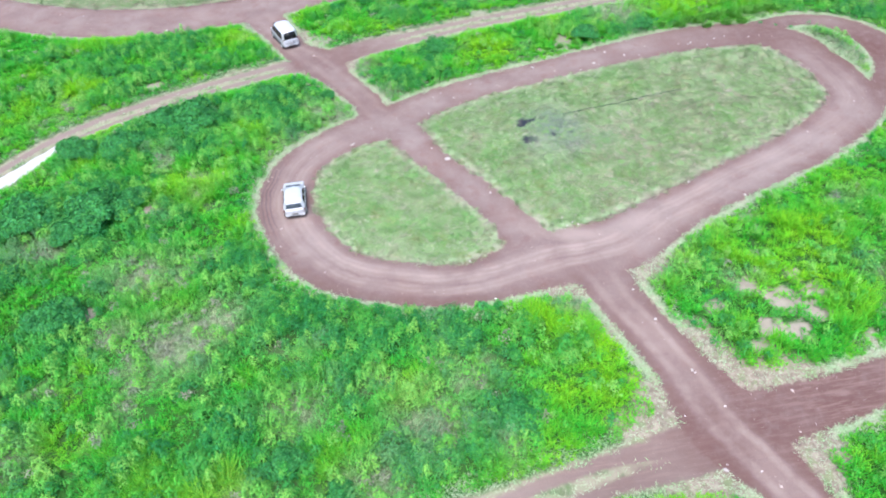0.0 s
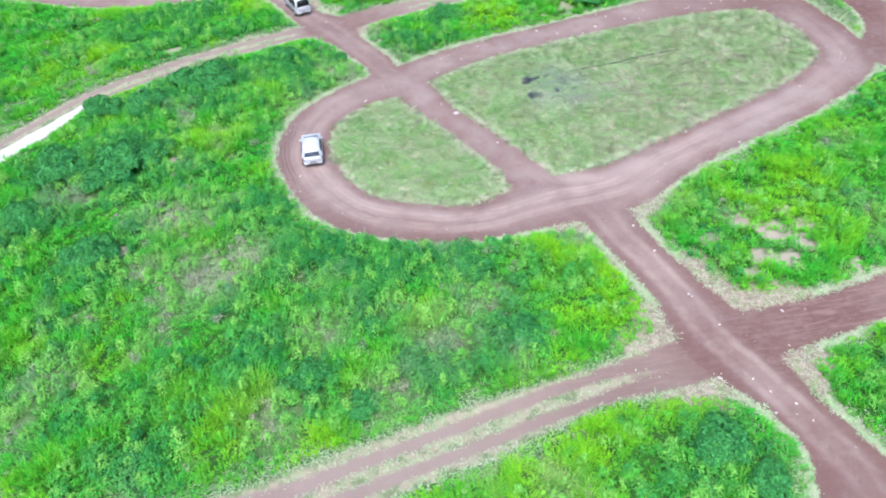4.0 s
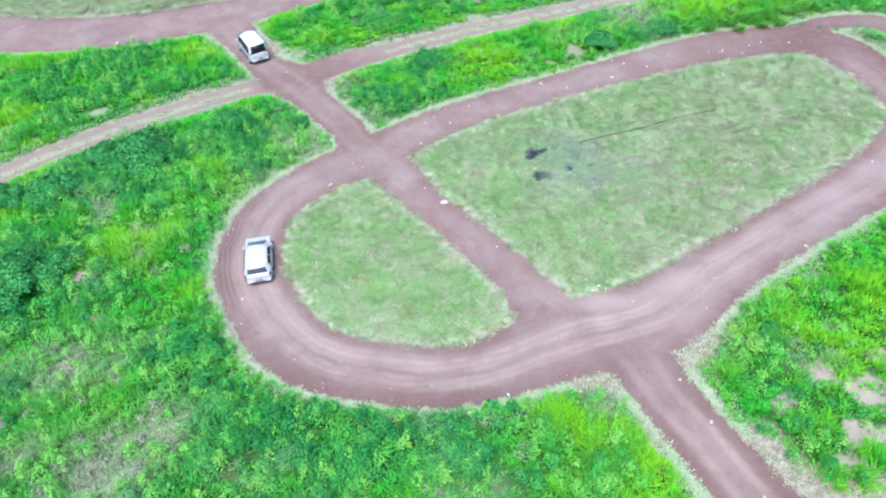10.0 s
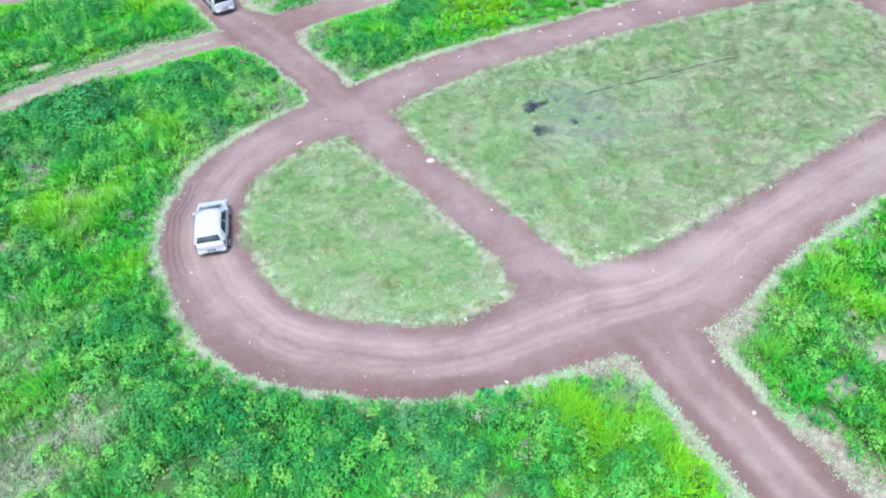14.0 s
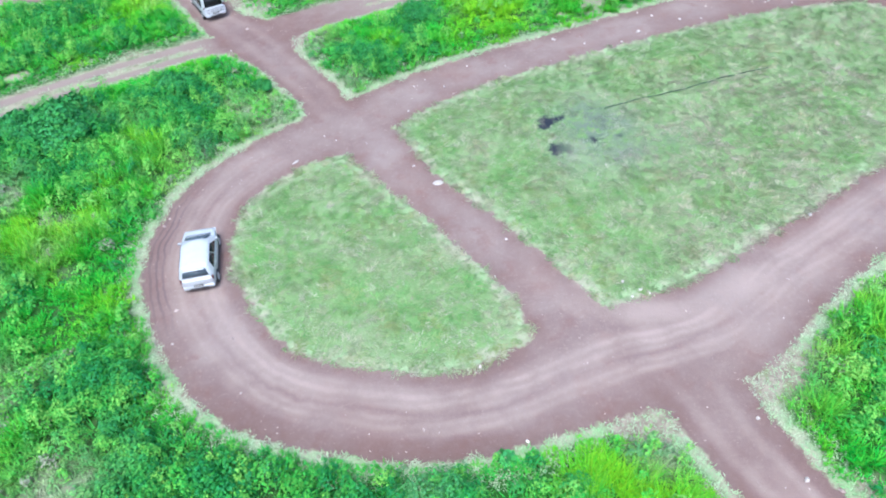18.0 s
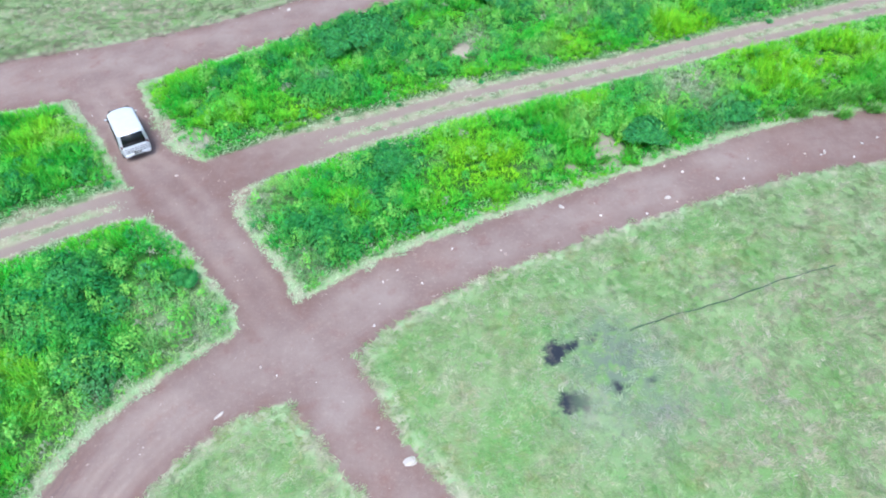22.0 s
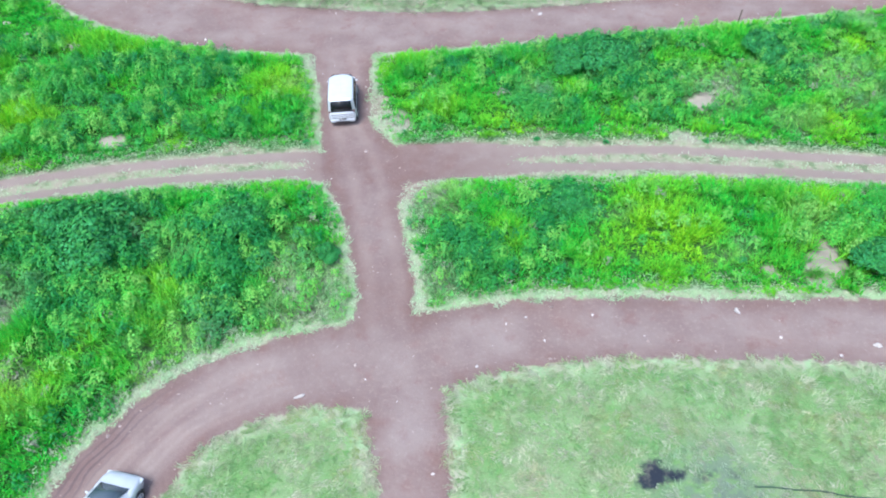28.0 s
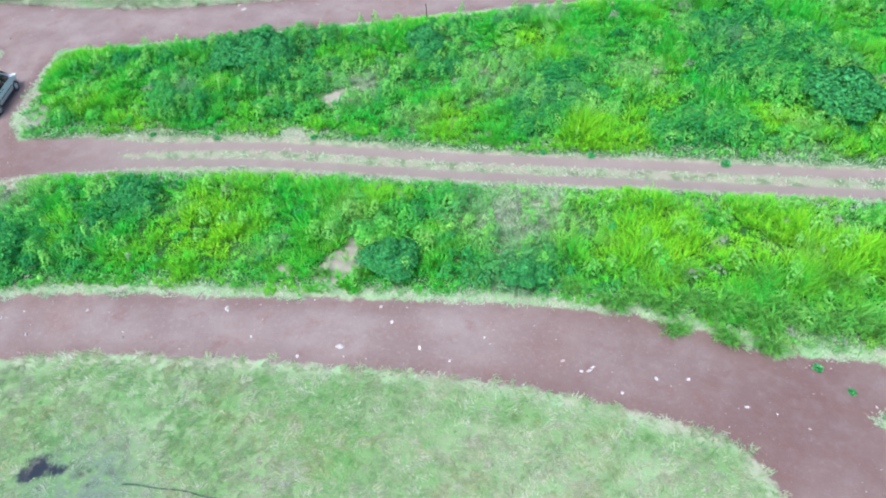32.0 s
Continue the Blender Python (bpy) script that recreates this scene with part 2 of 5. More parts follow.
DRY = [(17, 26, 1.6, 0.9), (24.7, 29.3, 1.5, 1.3), (33.5, 31.2, 1.1, 1), (-22.6, -8.4, 1.5, 1.2), (-11.9, -19, 2.2, 1.2), (-16.1, -17.5, 1.2, 0.9), (-14.9, -12.3, 2.0, 1.0), (-5.2, -25.1, 1.4, 0.9), (1.6, -27.5, 1.7, 0.9), (-1.3, -30, 1.5, 0.8), (-20.5, -25.4, 1.4, 0.8), (-9.5, -17.2, 1.6, 0.9), (-1.5, 4.4, 1.6, 0.7), (-5.6, 1.6, 1.3, 0.5),
       (43, 11.6, 2.2, 0.9), (29.1, 17.4, 1.9, 1.5), (1.6, 13.0, 1.8, 0.8), (3.8, 7.2, 1.0, 0.8), (18.2, -17.4, 1.7, 0.9), (12.4, -20.3, 1.2, 0.7), (46.6, 5.0, 2.6, 1.4), (44.6, 8.6, 2.2, 1.3), (17.5, -41, 2.2, 0.6), (4.6, -24.6, 1.4, 0.7), (-8, -30.5, 1.5, 0.6)]
BRIGHT = [(34, 29.5, 3, 0.8), (27, 31.5, 2.4, 0.8), (42, 28, 3, 0.9), (0.8, -24.6, 1.8, 1.1), (11.6, -23.2, 2.6, 1), (9, -20.9, 2, 0.9), (11.5, -27.1, 2.4, 0.9), (-14.4, -29, 2.6, 0.9), (-17.8, -25.6, 2, 0.7), (-9.5, -29.3, 1.8, 0.8), (2.5, -31.6, 1.4, 1), (-5.7, -32.4, 1.4, 1), (5.9, -36.4, 4, 1), (12, -34.6, 3, 1), (28.4, -20.9, 4, 0.9), (23.3, -19, 3.4, 0.9),
          (22.4, 14.8, 2.4, 1), (36.1, 18.0, 3.6, 1.1), (14.5, 12.2, 2.6, 1), (-9.7, 20.9, 1.8, 1.1), (18, 28.8, 2, 0.8), (23, 24.2, 2, 0.9), (14.2, 21.9, 2.2, 1), (32.3, 25.5, 2.4, 1), (26, 15.6, 1.8, 1), (39.5, 18.6, 3, 1.1), (42, 19, 4, 0.9), (0.6, 20.6, 2, 1), (-9, 3.5, 2.2, 0.9), (-12, -3.5, 2, 0.7), (-25, 13, 4, 1.1), (-8, -9, 2, 0.6), (5.4, 19.2, 1.8, 0.9)]
LUSH = [(-7, -18.8, 2, 1), (-3.4, -19.3, 2, 1.1), (0, -20.5, 2, 1.1), (3.6, -20.6, 1.9, 1), (-2.1, -23.5, 2.2, 0.9), (6.2, -28.1, 2.2, 1.1), (0.6, -29.3, 1.6, 0.9), (-5.7, -28.3, 1.8, 0.9), (-3.2, -30.7, 1.6, 0.8), (-9, -26, 1.9, 0.9), (-14.5, -32.3, 1.8, 0.8), (-20, -5.5, 4.5, 1.1), (-24.5, -6, 3.5, 1), (-20, -15.8, 2.4, 1), (-24.6, -11, 2.4, 0.9),
        (-13.4, 5.6, 3.4, 1.1), (-18.5, 3.2, 3, 1), (-22.6, 3.6, 2.6, 0.9), (-6.7, 8, 2, 1), (8.6, 17.5, 1.4, 0.9), (5.1, 8.6, 1.8, 0.9), (-4.7, 2.9, 1.8, 0.8), (6.4, 22.8, 2.2, 0.8), (9.8, 27.8, 3.6, 1.1), (9.5, 13.8, 1.9, 1), (8.6, 11.1, 1.7, 0.8), (37.8, 26.2, 2.8, 1), (28.4, 26, 2.2, 0.8), (30, 13.6, 1.6, 1),
        (13.8, -37, 2.2, 0.7), (15.5, -39.4, 2, 0.6), (42, 32, 6, 0.45), (-16, 19, 4, 0.8), (-22, 18, 4, 0.7), (31, 29, 4, 0.35), (-1, 11.8, 1.3, 0.6), (-8.5, -13, 2.4, 0.8), (-10, -22.5, 1.8, 0.6)]


def patches(xy, rows):
    """The strongest of soft round patches at each point."""
    out = np.zeros(len(xy))
    for x, y, r, value in rows:
        out = np.maximum(out, value * np.exp(-((xy[:, 0] - x) ** 2 + (xy[:, 1] - y) ** 2) / r**2 * 0.9))
    return out


def growth(xy):
    """Bare, dry, bright (yellowish grass) and lush (leafy weeds) amounts, each 0..1."""
    wobble = xy + 1.3 * np.column_stack([waves(xy, 2, 21), waves(xy, 2, 22)]) - 0.65
    bare = np.clip((patches(wobble, BARE) - 0.3) * 2.2, 0, 1)
    dry = np.clip(patches(wobble, DRY) + 0.7 * np.clip(waves(xy, 3, 23) - 0.6, 0, 1) * 3.6, 0, 1)
    bright = np.clip(0.12 + patches(wobble, BRIGHT) + 1.5 * (waves(xy, 4, 24) - 0.5), 0, 1)
    lush = np.clip(patches(wobble, LUSH) + 2.0 * (waves(xy, 3.5, 25) - 0.5), 0, 1)
    return bare, dry, bright * (1 - 0.7 * lush), lush


# ---- ground sheet ----
def spaced(low, high, gap):
    fine = np.arange(low, high + gap, gap)
    far = np.array([3, 8, 18, 40, 90, 200, 450, 1000, 2200.0])
    return np.concatenate([low - far[::-1], fine, fine[-1] + far])


gx, gy = spaced(-62, 76, 0.4), spaced(-60, 66, 0.4)
XY = np.stack(np.meshgrid(gx, gy), -1).reshape(-1, 2)
edge, t_edge, t_centre, mown = cover(XY)
Z = terrain(XY, edge, t_edge, mown)
bare, dryness, bright, lush = growth(XY)
CHAR = [(14.3, -0.2, 0.62, 1.15), (14.9, -0.05, 0.5, 1.0), (15.9, 0.3, 0.4, 0.9), (16.5, 0.4, 0.35, 0.7), (17.3, 0.7, 0.35, 0.6), (14.1, -2.6, 0.62, 1.1), (14.8, -2.7, 0.5, 0.95), (15.9, -2.8, 0.32, 0.65), (16.4, -2.4, 0.42, 0.85), (18, -2.4, 0.42, 0.7), (15.6, -3.9, 0.3, 0.65)]
ASH = [(17, -1.2, 2.3, 1.1), (15.6, -2.9, 1.9, 0.9), (17.6, -3.8, 1.6, 0.8), (17, 0.5, 1.5, 0.9), (15.2, 0, 1.1, 0.7), (20.5, -3.2, 1.4, 0.5)]
WOB = XY + 0.9 * np.column_stack([waves(XY, 1.1, 31), waves(XY, 1.1, 32)]) - 0.45
charred, ashen = patches(WOB, CHAR), patches(WOB, ASH)
GRAVEL = [(13.8, -29.2, 2.6, 1.1), (19.6, -28.2, 2.6, 1.1), (20.6, -32.8, 2.2, 1), (14.6, -33.4, 2.2, 0.9), (12.2, -18.9, 1.8, 0.9), (17.4, -17.8, 2.2, 0.9), (22, -28.4, 2.2, 0.9), (-3.6, 20.6, 1.4, 0.9), (0.6, 13.6, 1.6, 0.9),
          (3, 16.9, 1.6, 0.7), (13, -23, 1.4, 0.6), (18.6, -24.5, 1.6, 0.8), (7, 18.9, 2, 0.5), (-9.5, 13.9, 1.8, 0.6), (26.6, -15.8, 1.6, 0.6)]
WORN = [(-5, -7, 6, 0.8), (-2, -14, 6, 0.9), (6, -17, 7, 1), (14, -16, 6, 1), (22, -13, 7, 0.9), (32, -9.5, 9, 0.6), (16.5, -24, 6, 1), (18, -33, 7, 1), (24, -30, 6, 0.35), (0.8, 8.6, 5, 0.8), (-1.8, 14.5, 4, 0.7), (-5, 20.5, 5, 0.9), (-5.5, -2, 5, 0.7), (-20, 28, 14, 0.6), (5, 32, 14, 0.6), (44, -1, 5, 0.5)]
MOIST = [(17.5, -31, 6, 1), (21, -34, 5, 0.9), (15.8, -22.5, 3, 0.5), (2, 6, 3, 0.35), (-1.5, 14.5, 3.5, 0.45), (14, -18, 2.5, 0.5), (-2.5, -15.6, 2.2, 0.6), (5, -18.8, 3, 0.6), (24, -30.2, 6, 1), (20, -38, 7, 0.9), (16.4, -25.5, 4, 0.6), (11, -31.8, 5, 0.7), (41.5, 9.8, 5, 0.8), (48.5, 5, 5, 1.1), (47.5, -2, 4, 0.9), (36, 11.5, 4, 0.5), (-6.6, -5, 3, 0.4), (-2, -17.2, 3, 0.5), (3, -19, 3, 0.5)]
moist = patches(XY + 1.6 * np.column_stack([waves(XY, 2, 34), waves(XY, 2, 35)]) - 0.8, MOIST)
driven = patches(XY, [(1, 15.6, 4.5, 1.3), (15, -31.2, 3, 0.8), (-3.5, 14.4, 1.8, 1), (-12, -36, 5, 0.6)])
worn = patches(XY, WORN)
loop_edge, loop_centre = edge_distance(XY, [ring_line])
ring_side = np.where(inside(XY, ring_line), loop_centre, -loop_centre)
looped = np.clip((1.0 - loop_edge) / 1.8, 0, 1)
west_streaked = patches(XY, [(-7.2, -4.4, 2.6, 1), (-6.8, -7.6, 2.2, 0.8)])
lane_side = side_distance(XY, line(SOUTH[::-1][2:] + [(13.4, -15.8, 4), (12.2, -13.6, 4), (11, -11.6, 4)]))
north_side = side_distance(XY, line([(6.6, -4.4, 3)] + CROSS[1::-1] + NORTH[1:]))
TURN_IN = [(9.6, -9.6, 3), (10.9, -12.2, 3), (13.4, -14.0, 3), (17.4, -14.4, 3), (22.4, -12.6, 3), (27, -10.6, 3)]
TURN_OUT = [(15.3, -22.4, 3), (15.0, -19.6, 3), (16.6, -17.4, 3), (20.2, -15.2, 3), (25.6, -12.8, 3), (30, -11, 3)]
turn_in, turn_out = side_distance(XY, line(TURN_IN)), side_distance(XY, line(TURN_OUT))
dragged_over = patches(XY, [(25, -29.8, 7, 1), (34, -28, 7, 1), (10, -32, 6, 0.8)])
turned = patches(XY, [(14.5, -14.6, 3.4, 1), (19, -14.2, 4, 0.9)])
gravel = ~mown * patches(XY + 1.2 * np.column_stack([waves(XY, 1.5, 36), waves(XY, 1.5, 37)]) - 0.6, GRAVEL)
nx, ny = len(gx), len(gy)
corner = (np.arange(ny - 1)[:, None] * nx + np.arange(nx - 1)).ravel()
quads = np.stack([corner, corner + 1, corner + nx + 1, corner + nx], 1)

ground_mat, T, P = material("soil_and_grass", 0.95)
e = calc(T, "ADD", given(T, "edge"), calc(T, "MULTIPLY", calc(T, "SUBTRACT", grain(T, 1.6, 6, 0.65), 0.5), 1.2))
te = calc(T, "ADD", given(T, "track_edge"), calc(T, "MULTIPLY", calc(T, "SUBTRACT", grain(T, 1.3, 5, 0.6), 0.5), 0.9))
pale_soil = (0.285, 0.23, 0.208)
dirt = mix(T, (0.148, 0.105, 0.099), (0.20, 0.157, 0.148), step(T, grain(T, 0.3, 6, 0.6), 0.3, 0.7))
dirt = mix(T, dirt, (0.145, 0.085, 0.077), calc(T, "MULTIPLY", step(T, grain(T, 0.9, 5, 0.65), 0.5, 0.75), 0.8))
dirt = mix(T, dirt, (0.17, 0.10, 0.085), calc(T, "MULTIPLY", step(T, grain(T, 0.11, 5, 0.65), 0.44, 0.7), 0.4))
dirt = mix(T, dirt, pale_soil, calc(T, "MULTIPLY", step(T, grain(T, 5.0, 6, 0.7), 0.5, 0.78), 0.5))
dirt = mix(T, dirt, (0.098, 0.052, 0.047), calc(T, "MULTIPLY", given(T, "moist"), step(T, grain(T, 1.4, 5, 0.65), 0.25, 0.6, 0.5, 0.95)))
wobble_ = calc(T, "MULTIPLY", calc(T, "SUBTRACT", grain(T, 0.16, 3), 0.5), 1.5)


def band(name, offset, width, drift=1.0):
    """A soft stripe along a line, as wide as given to each side."""
    d = calc(T, "ADD", given(T, name), calc(T, "MULTIPLY", wobble_, drift))
    return step(T, calc(T, "ABSOLUTE", calc(T, "SUBTRACT", d, offset)), 0.1 * width, width, 1.0, 0.0)


def strongest(*values):
    out = values[0]
    for v in values[1:]:
        out = calc(T, "MAXIMUM", out, v)
    return out


streaks = step(T, calc(T, "SINE", calc(T, "ADD", calc(T, "MULTIPLY", given(T, "ring_side"), 15.0), calc(T, "MULTIPLY", grain(T, 0.22, 4), 16.0))), -1.0, 1.0, 0.72, 1.0)
loop_bands = strongest(calc(T, "MULTIPLY", band("ring_side", 0.75, 1.0), 0.95), calc(T, "MULTIPLY", band("ring_side", -0.5, 0.8), 0.7))
loop_bands = calc(T, "MULTIPLY", calc(T, "MULTIPLY", loop_bands, streaks), calc(T, "MULTIPLY", given(T, "looped"), given(T, "worn")))
lane_bands = calc(T, "MULTIPLY", calc(T, "SUBTRACT", 1.0, calc(T, "MULTIPLY", given(T, "looped"), 0.8)), calc(T, "ADD", calc(T, "MULTIPLY", band("lane_side", 0.0, 1.5, 0.8), 0.4), calc(T, "MULTIPLY", strongest(band("lane_side", 0.75, 0.45, 0.8), band("lane_side", -0.6, 0.4, 0.8)), 0.4)))
lane_bands = calc(T, "MULTIPLY", lane_bands, given(T, "worn"))
north_bands = calc(T, "MULTIPLY", strongest(band("north_side", 0.7, 0.5, 0.5), band("north_side", -0.7, 0.5, 0.5)), calc(T, "MULTIPLY", given(T, "worn"), 0.3))
turn_bands = calc(T, "MULTIPLY", strongest(band("turn_in", 0.0, 1.3, 0.4), calc(T, "MULTIPLY", band("turn_out", 0.0, 1.1, 0.4), 0.5)), calc(T, "MULTIPLY", given(T, "turned"), 0.75))
tracks_ = strongest(loop_bands, lane_bands, north_bands, turn_bands)
dirt = mix(T, dirt, (0.115, 0.066, 0.058), calc(T, "MULTIPLY", step(T, given(T, "edge"), -1.15, -0.25, 0.0, 0.48), step(T, grain(T, 0.8, 5, 0.65), 0.35, 0.6, 0.35, 1.0)))
dirt = mix(T, dirt, pale_soil, calc(T, "MULTIPLY", tracks_, step(T, grain(T, 0.45, 6, 0.65), 0.3, 0.62, 0.35, 0.95)))
# Thin dark bluish streaks along the loop's western outer edge.
dark_streaks = step(T, calc(T, "SINE", calc(T, "ADD", calc(T, "MULTIPLY", given(T, "ring_side"), 21.0), calc(T, "MULTIPLY", grain(T, 0.5, 4), 14.0))), 0.1, 0.8)
dirt = mix(T, dirt, (0.075, 0.055, 0.062), calc(T, "MULTIPLY", calc(T, "MULTIPLY", dark_streaks, given(T, "west_streaked")), calc(T, "MULTIPLY", band("ring_side", -1.45, 0.75, 0.5), 0.75)))
dragged = step(T, grain(T, 1.6, 5, 0.65, (0.3, 2.4, 1.0)), 0.45, 0.62)
dirt = mix(T, dirt, (0.20, 0.135, 0.12), calc(T, "MULTIPLY", calc(T, "MULTIPLY", dragged, given(T, "dragged")), 0.55))
dirt = mix(T, dirt, (0.36, 0.31, 0.29), calc(T, "MULTIPLY", step(T, grain(T, 9.0, 3, 0.5), 0.67, 0.74), 0.35))
# Field ground green, darkened to carry the shade in gaps between plants.
shaded_grass = mix(T, (0.013, 0.06, 0.010), (0.03, 0.11, 0.014), grain(T, 0.6, 5))
shaded_grass = mix(T, shaded_grass, (0.045, 0.075, 0.028), step(T, grain(T, 2.4, 5, 0.65), 0.5, 0.75))
mown_colour = mix(T, (0.105, 0.205, 0.065), (0.15, 0.225, 0.10), step(T, grain(T, 0.3, 5, 0.6), 0.35, 0.65))
mown_colour = mix(T, mown_colour, (0.205, 0.195, 0.135), step(T, grain(T, 2.2, 6, 0.7), 0.5, 0.72))
mown_colour = mix(T, mown_colour, (0.105, 0.135, 0.105), calc(T, "MULTIPLY", given(T, "ash"), step(T, grain(T, 1.8, 6, 0.75), 0.38, 0.56)))
mown_colour = mix(T, mown_colour, (0.016, 0.02, 0.03), step(T, calc(T, "ADD", given(T, "char"), calc(T, "MULTIPLY", grain(T, 2.6, 6, 0.75), 1.5)), 1.05, 1.6))
clump = grain(T, 1.6, 6, 0.72)
mown_colour = mix(T, mown_colour, (0.30, 0.285, 0.20), calc(T, "MULTIPLY", calc(T, "MULTIPLY", step(T, clump, 0.5, 0.68), 0.35), calc(T, "SUBTRACT", 1.0, calc(T, "MINIMUM", given(T, "ash"), 1.0))))
plant = mix(T, shaded_grass, mown_colour, given(T, "mown"))
dry = mix(T, (0.27, 0.275, 0.195), (0.22, 0.31, 0.165), step(T, grain(T, 1.2, 4), 0.4, 0.6))
plant = mix(T, plant, dry, calc(T, "MULTIPLY", given(T, "dry"), 0.7))
plant = mix(T, plant, mix(T, (0.18, 0.155, 0.125), (0.32, 0.29, 0.24), grain(T, 3.0, 5, 0.65)), step(T, calc(T, "ADD", given(T, "bare"), calc(T, "MULTIPLY", grain(T, 3.5, 6, 0.7), 1.1)), 0.8, 1.3))
plant = mix(T, dry, plant, step(T, e, 0.25, 0.9))
stony = mix(T, (0.15, 0.12, 0.095), (0.285, 0.255, 0.20), step(T, grain(T, 3.0, 6, 0.75), 0.35, 0.65))
stony = mix(T, stony, (0.15, 0.19, 0.09), calc(T, "MULTIPLY", step(T, grain(T, 1.3, 6, 0.7), 0.5, 0.62), 0.8))
plant = mix(T, plant, stony, calc(T, "MULTIPLY", step(T, calc(T, "ADD", given(T, "gravel"), calc(T, "MULTIPLY", calc(T, "SUBTRACT", grain(T, 1.0, 6, 0.7), 0.5), 0.8)), 0.25, 0.6), step(T, calc(T, "MINIMUM", e, te), 1.2, 2.6, 1.0, 0.0)))
rut = calc(T, "ABSOLUTE", calc(T, "SUBTRACT", given(T, "track_centre"), 0.72))
rut_soil = mix(T, dirt, (0.215, 0.175, 0.155), calc(T, "SUBTRACT", 0.65, calc(T, "MULTIPLY", calc(T, "MAXIMUM", given(T, "moist"), given(T, "driven")), 0.5)))
track = mix(T, rut_soil, mix(T, mix(T, dry, (0.22, 0.175, 0.14), 0.55), shaded_grass, calc(T, "MULTIPLY", step(T, grain(T, 1.1, 5, 0.65), 0.45, 0.65), 0.6)), step(T, calc(T, "SUBTRACT", calc(T, "ADD", rut, calc(T, "MULTIPLY", grain(T, 1.5), 0.4)), calc(T, "MULTIPLY", given(T, "driven"), 0.7)), 0.40, 0.7))
plant = mix(T, track, plant, step(T, te, -0.1, 0.4))
colour = mix(T, dirt, plant, step(T, e, -0.1, 0.2))
T.links.new(colour, P.inputs["Base Color"])
bump(T, P, grain(T, 7.0, 8, 0.7), 0.6, 0.06)
P.inputs["Specular IOR Level"].default_value = 0.2
ground = new("ground", mesh_of("ground", np.column_stack([XY, Z]), quads, ground_mat,
             [("edge", edge), ("track_edge", t_edge), ("track_centre", t_centre), ("mown", mown), ("bare", bare),
              ("dry", dryness), ("char", charred), ("ash", ashen), ("worn", worn), ("moist", moist), ("driven", driven), ("looped", looped), ("ring_side", ring_side), ("lane_side", lane_side), ("north_side", north_side), ("turn_in", turn_in), ("turn_out", turn_out), ("turned", turned), ("dragged", dragged_over), ("west_streaked", west_streaked), ("gravel", gravel)]))
tagged(ground, "reddish dirt roads between green grass fields", "ground", kind="structure")

# ---- looking up the plan's values at any point of the fine part of the sheet ----
FINE_X, FINE_Y = np.flatnonzero(np.isclose(np.diff(gx), 0.4)), np.flatnonzero(np.isclose(np.diff(gy), 0.4))


def lookup(xy, *fields):
    u, v = (xy[:, 0] - gx[FINE_X[0]]) / 0.4 + FINE_X[0], (xy[:, 1] - gy[FINE_Y[0]]) / 0.4 + FINE_Y[0]
    i, j = np.floor(u).astype(np.int32), np.floor(v).astype(np.int32)
    f, g = u - i, v - j
    at = j * nx + i
    out = []
    for field in fields:
        q = np.asarray(field, np.float32)
        out.append((q[at] * (1 - f) + q[at + 1] * f) * (1 - g) + (q[at + nx] * (1 - f) + q[at + nx + 1] * f) * g)
    return out


SHEET = dict(edge=edge, t_edge=t_edge, t_centre=t_centre, mown=mown, z=Z, bare=bare, dry=dryness, bright=bright, lush=lush, char=charred, ash=ashen, driven=driven, gravel=gravel)


# ---- grass and weeds ----
VIEW = np.array([(-44, 43), (-16, 49), (34, 49), (55, 50), (65, 15), (54, -5), (30, -38), (21, -48), (-26, -40), (-45, 20)], float)


def scatter(count, seed):
    r = np.random.RandomState(seed)
    xy = np.column_stack([r.uniform(-45, 65, count), r.uniform(-48, 50, count)])
    return xy[inside(xy, np.repeat(VIEW, 4, 0))], r


def blade_mesh(name, xy, z, length, width, tilt, r, mat, values, lie=None):
    """One tapering bent-over triangle a blade."""
    n = len(xy)
    turn = r.uniform(0, 2 * np.pi, n)
    lie = r.uniform(0, 2 * np.pi, n) if lie is None else lie + r.uniform(-0.7, 0.7, n)
    turn = lie + np.pi / 2 + r.uniform(-0.6, 0.6, n)
    foot = np.column_stack([xy, z])
    side = np.column_stack([np.cos(turn), np.sin(turn), np.zeros(n)]) * (width / 2)[:, None]
    up = np.column_stack([np.cos(lie) * np.sin(tilt), np.sin(lie) * np.sin(tilt), np.cos(tilt)]) * length[:, None]
    verts = np.stack([foot - side, foot + side, foot + up], 1).reshape(-1, 3)
    return mesh_of(name, verts, np.arange(3 * n).reshape(-1, 3), mat, [(k, np.repeat(v, 3)) for k, v in values], False)


def leaf_mesh(name, at, size, slope, r, mat, values, normal=None):
    """One four-cornered leaf a point, its face tilted from the sky by slope or square to normal."""
    n = len(at)
    turn, lie = r.uniform(0, 2 * np.pi, n), r.uniform(0, 2 * np.pi, n)
    if normal is None:
        normal = np.column_stack([np.cos(lie) * np.sin(slope), np.sin(lie) * np.sin(slope), np.cos(slope)])
    a = np.column_stack([np.cos(turn), np.sin(turn), np.zeros(n)])
    a -= normal * (a * normal).sum(1, keepdims=True)
    a /= np.linalg.norm(a, axis=1, keepdims=True)
    b = np.cross(normal, a)
    a, b = a * (size * 0.58)[:, None], b * (size * 0.36)[:, None]
    verts = np.stack([at - a, at - 0.15 * a + b, at + a, at - 0.15 * a - b], 1).reshape(-1, 3)
    return mesh_of(name, verts, np.arange(4 * n).reshape(-1, 4), mat, [(k, np.repeat(v, 4)) for k, v in values], False)


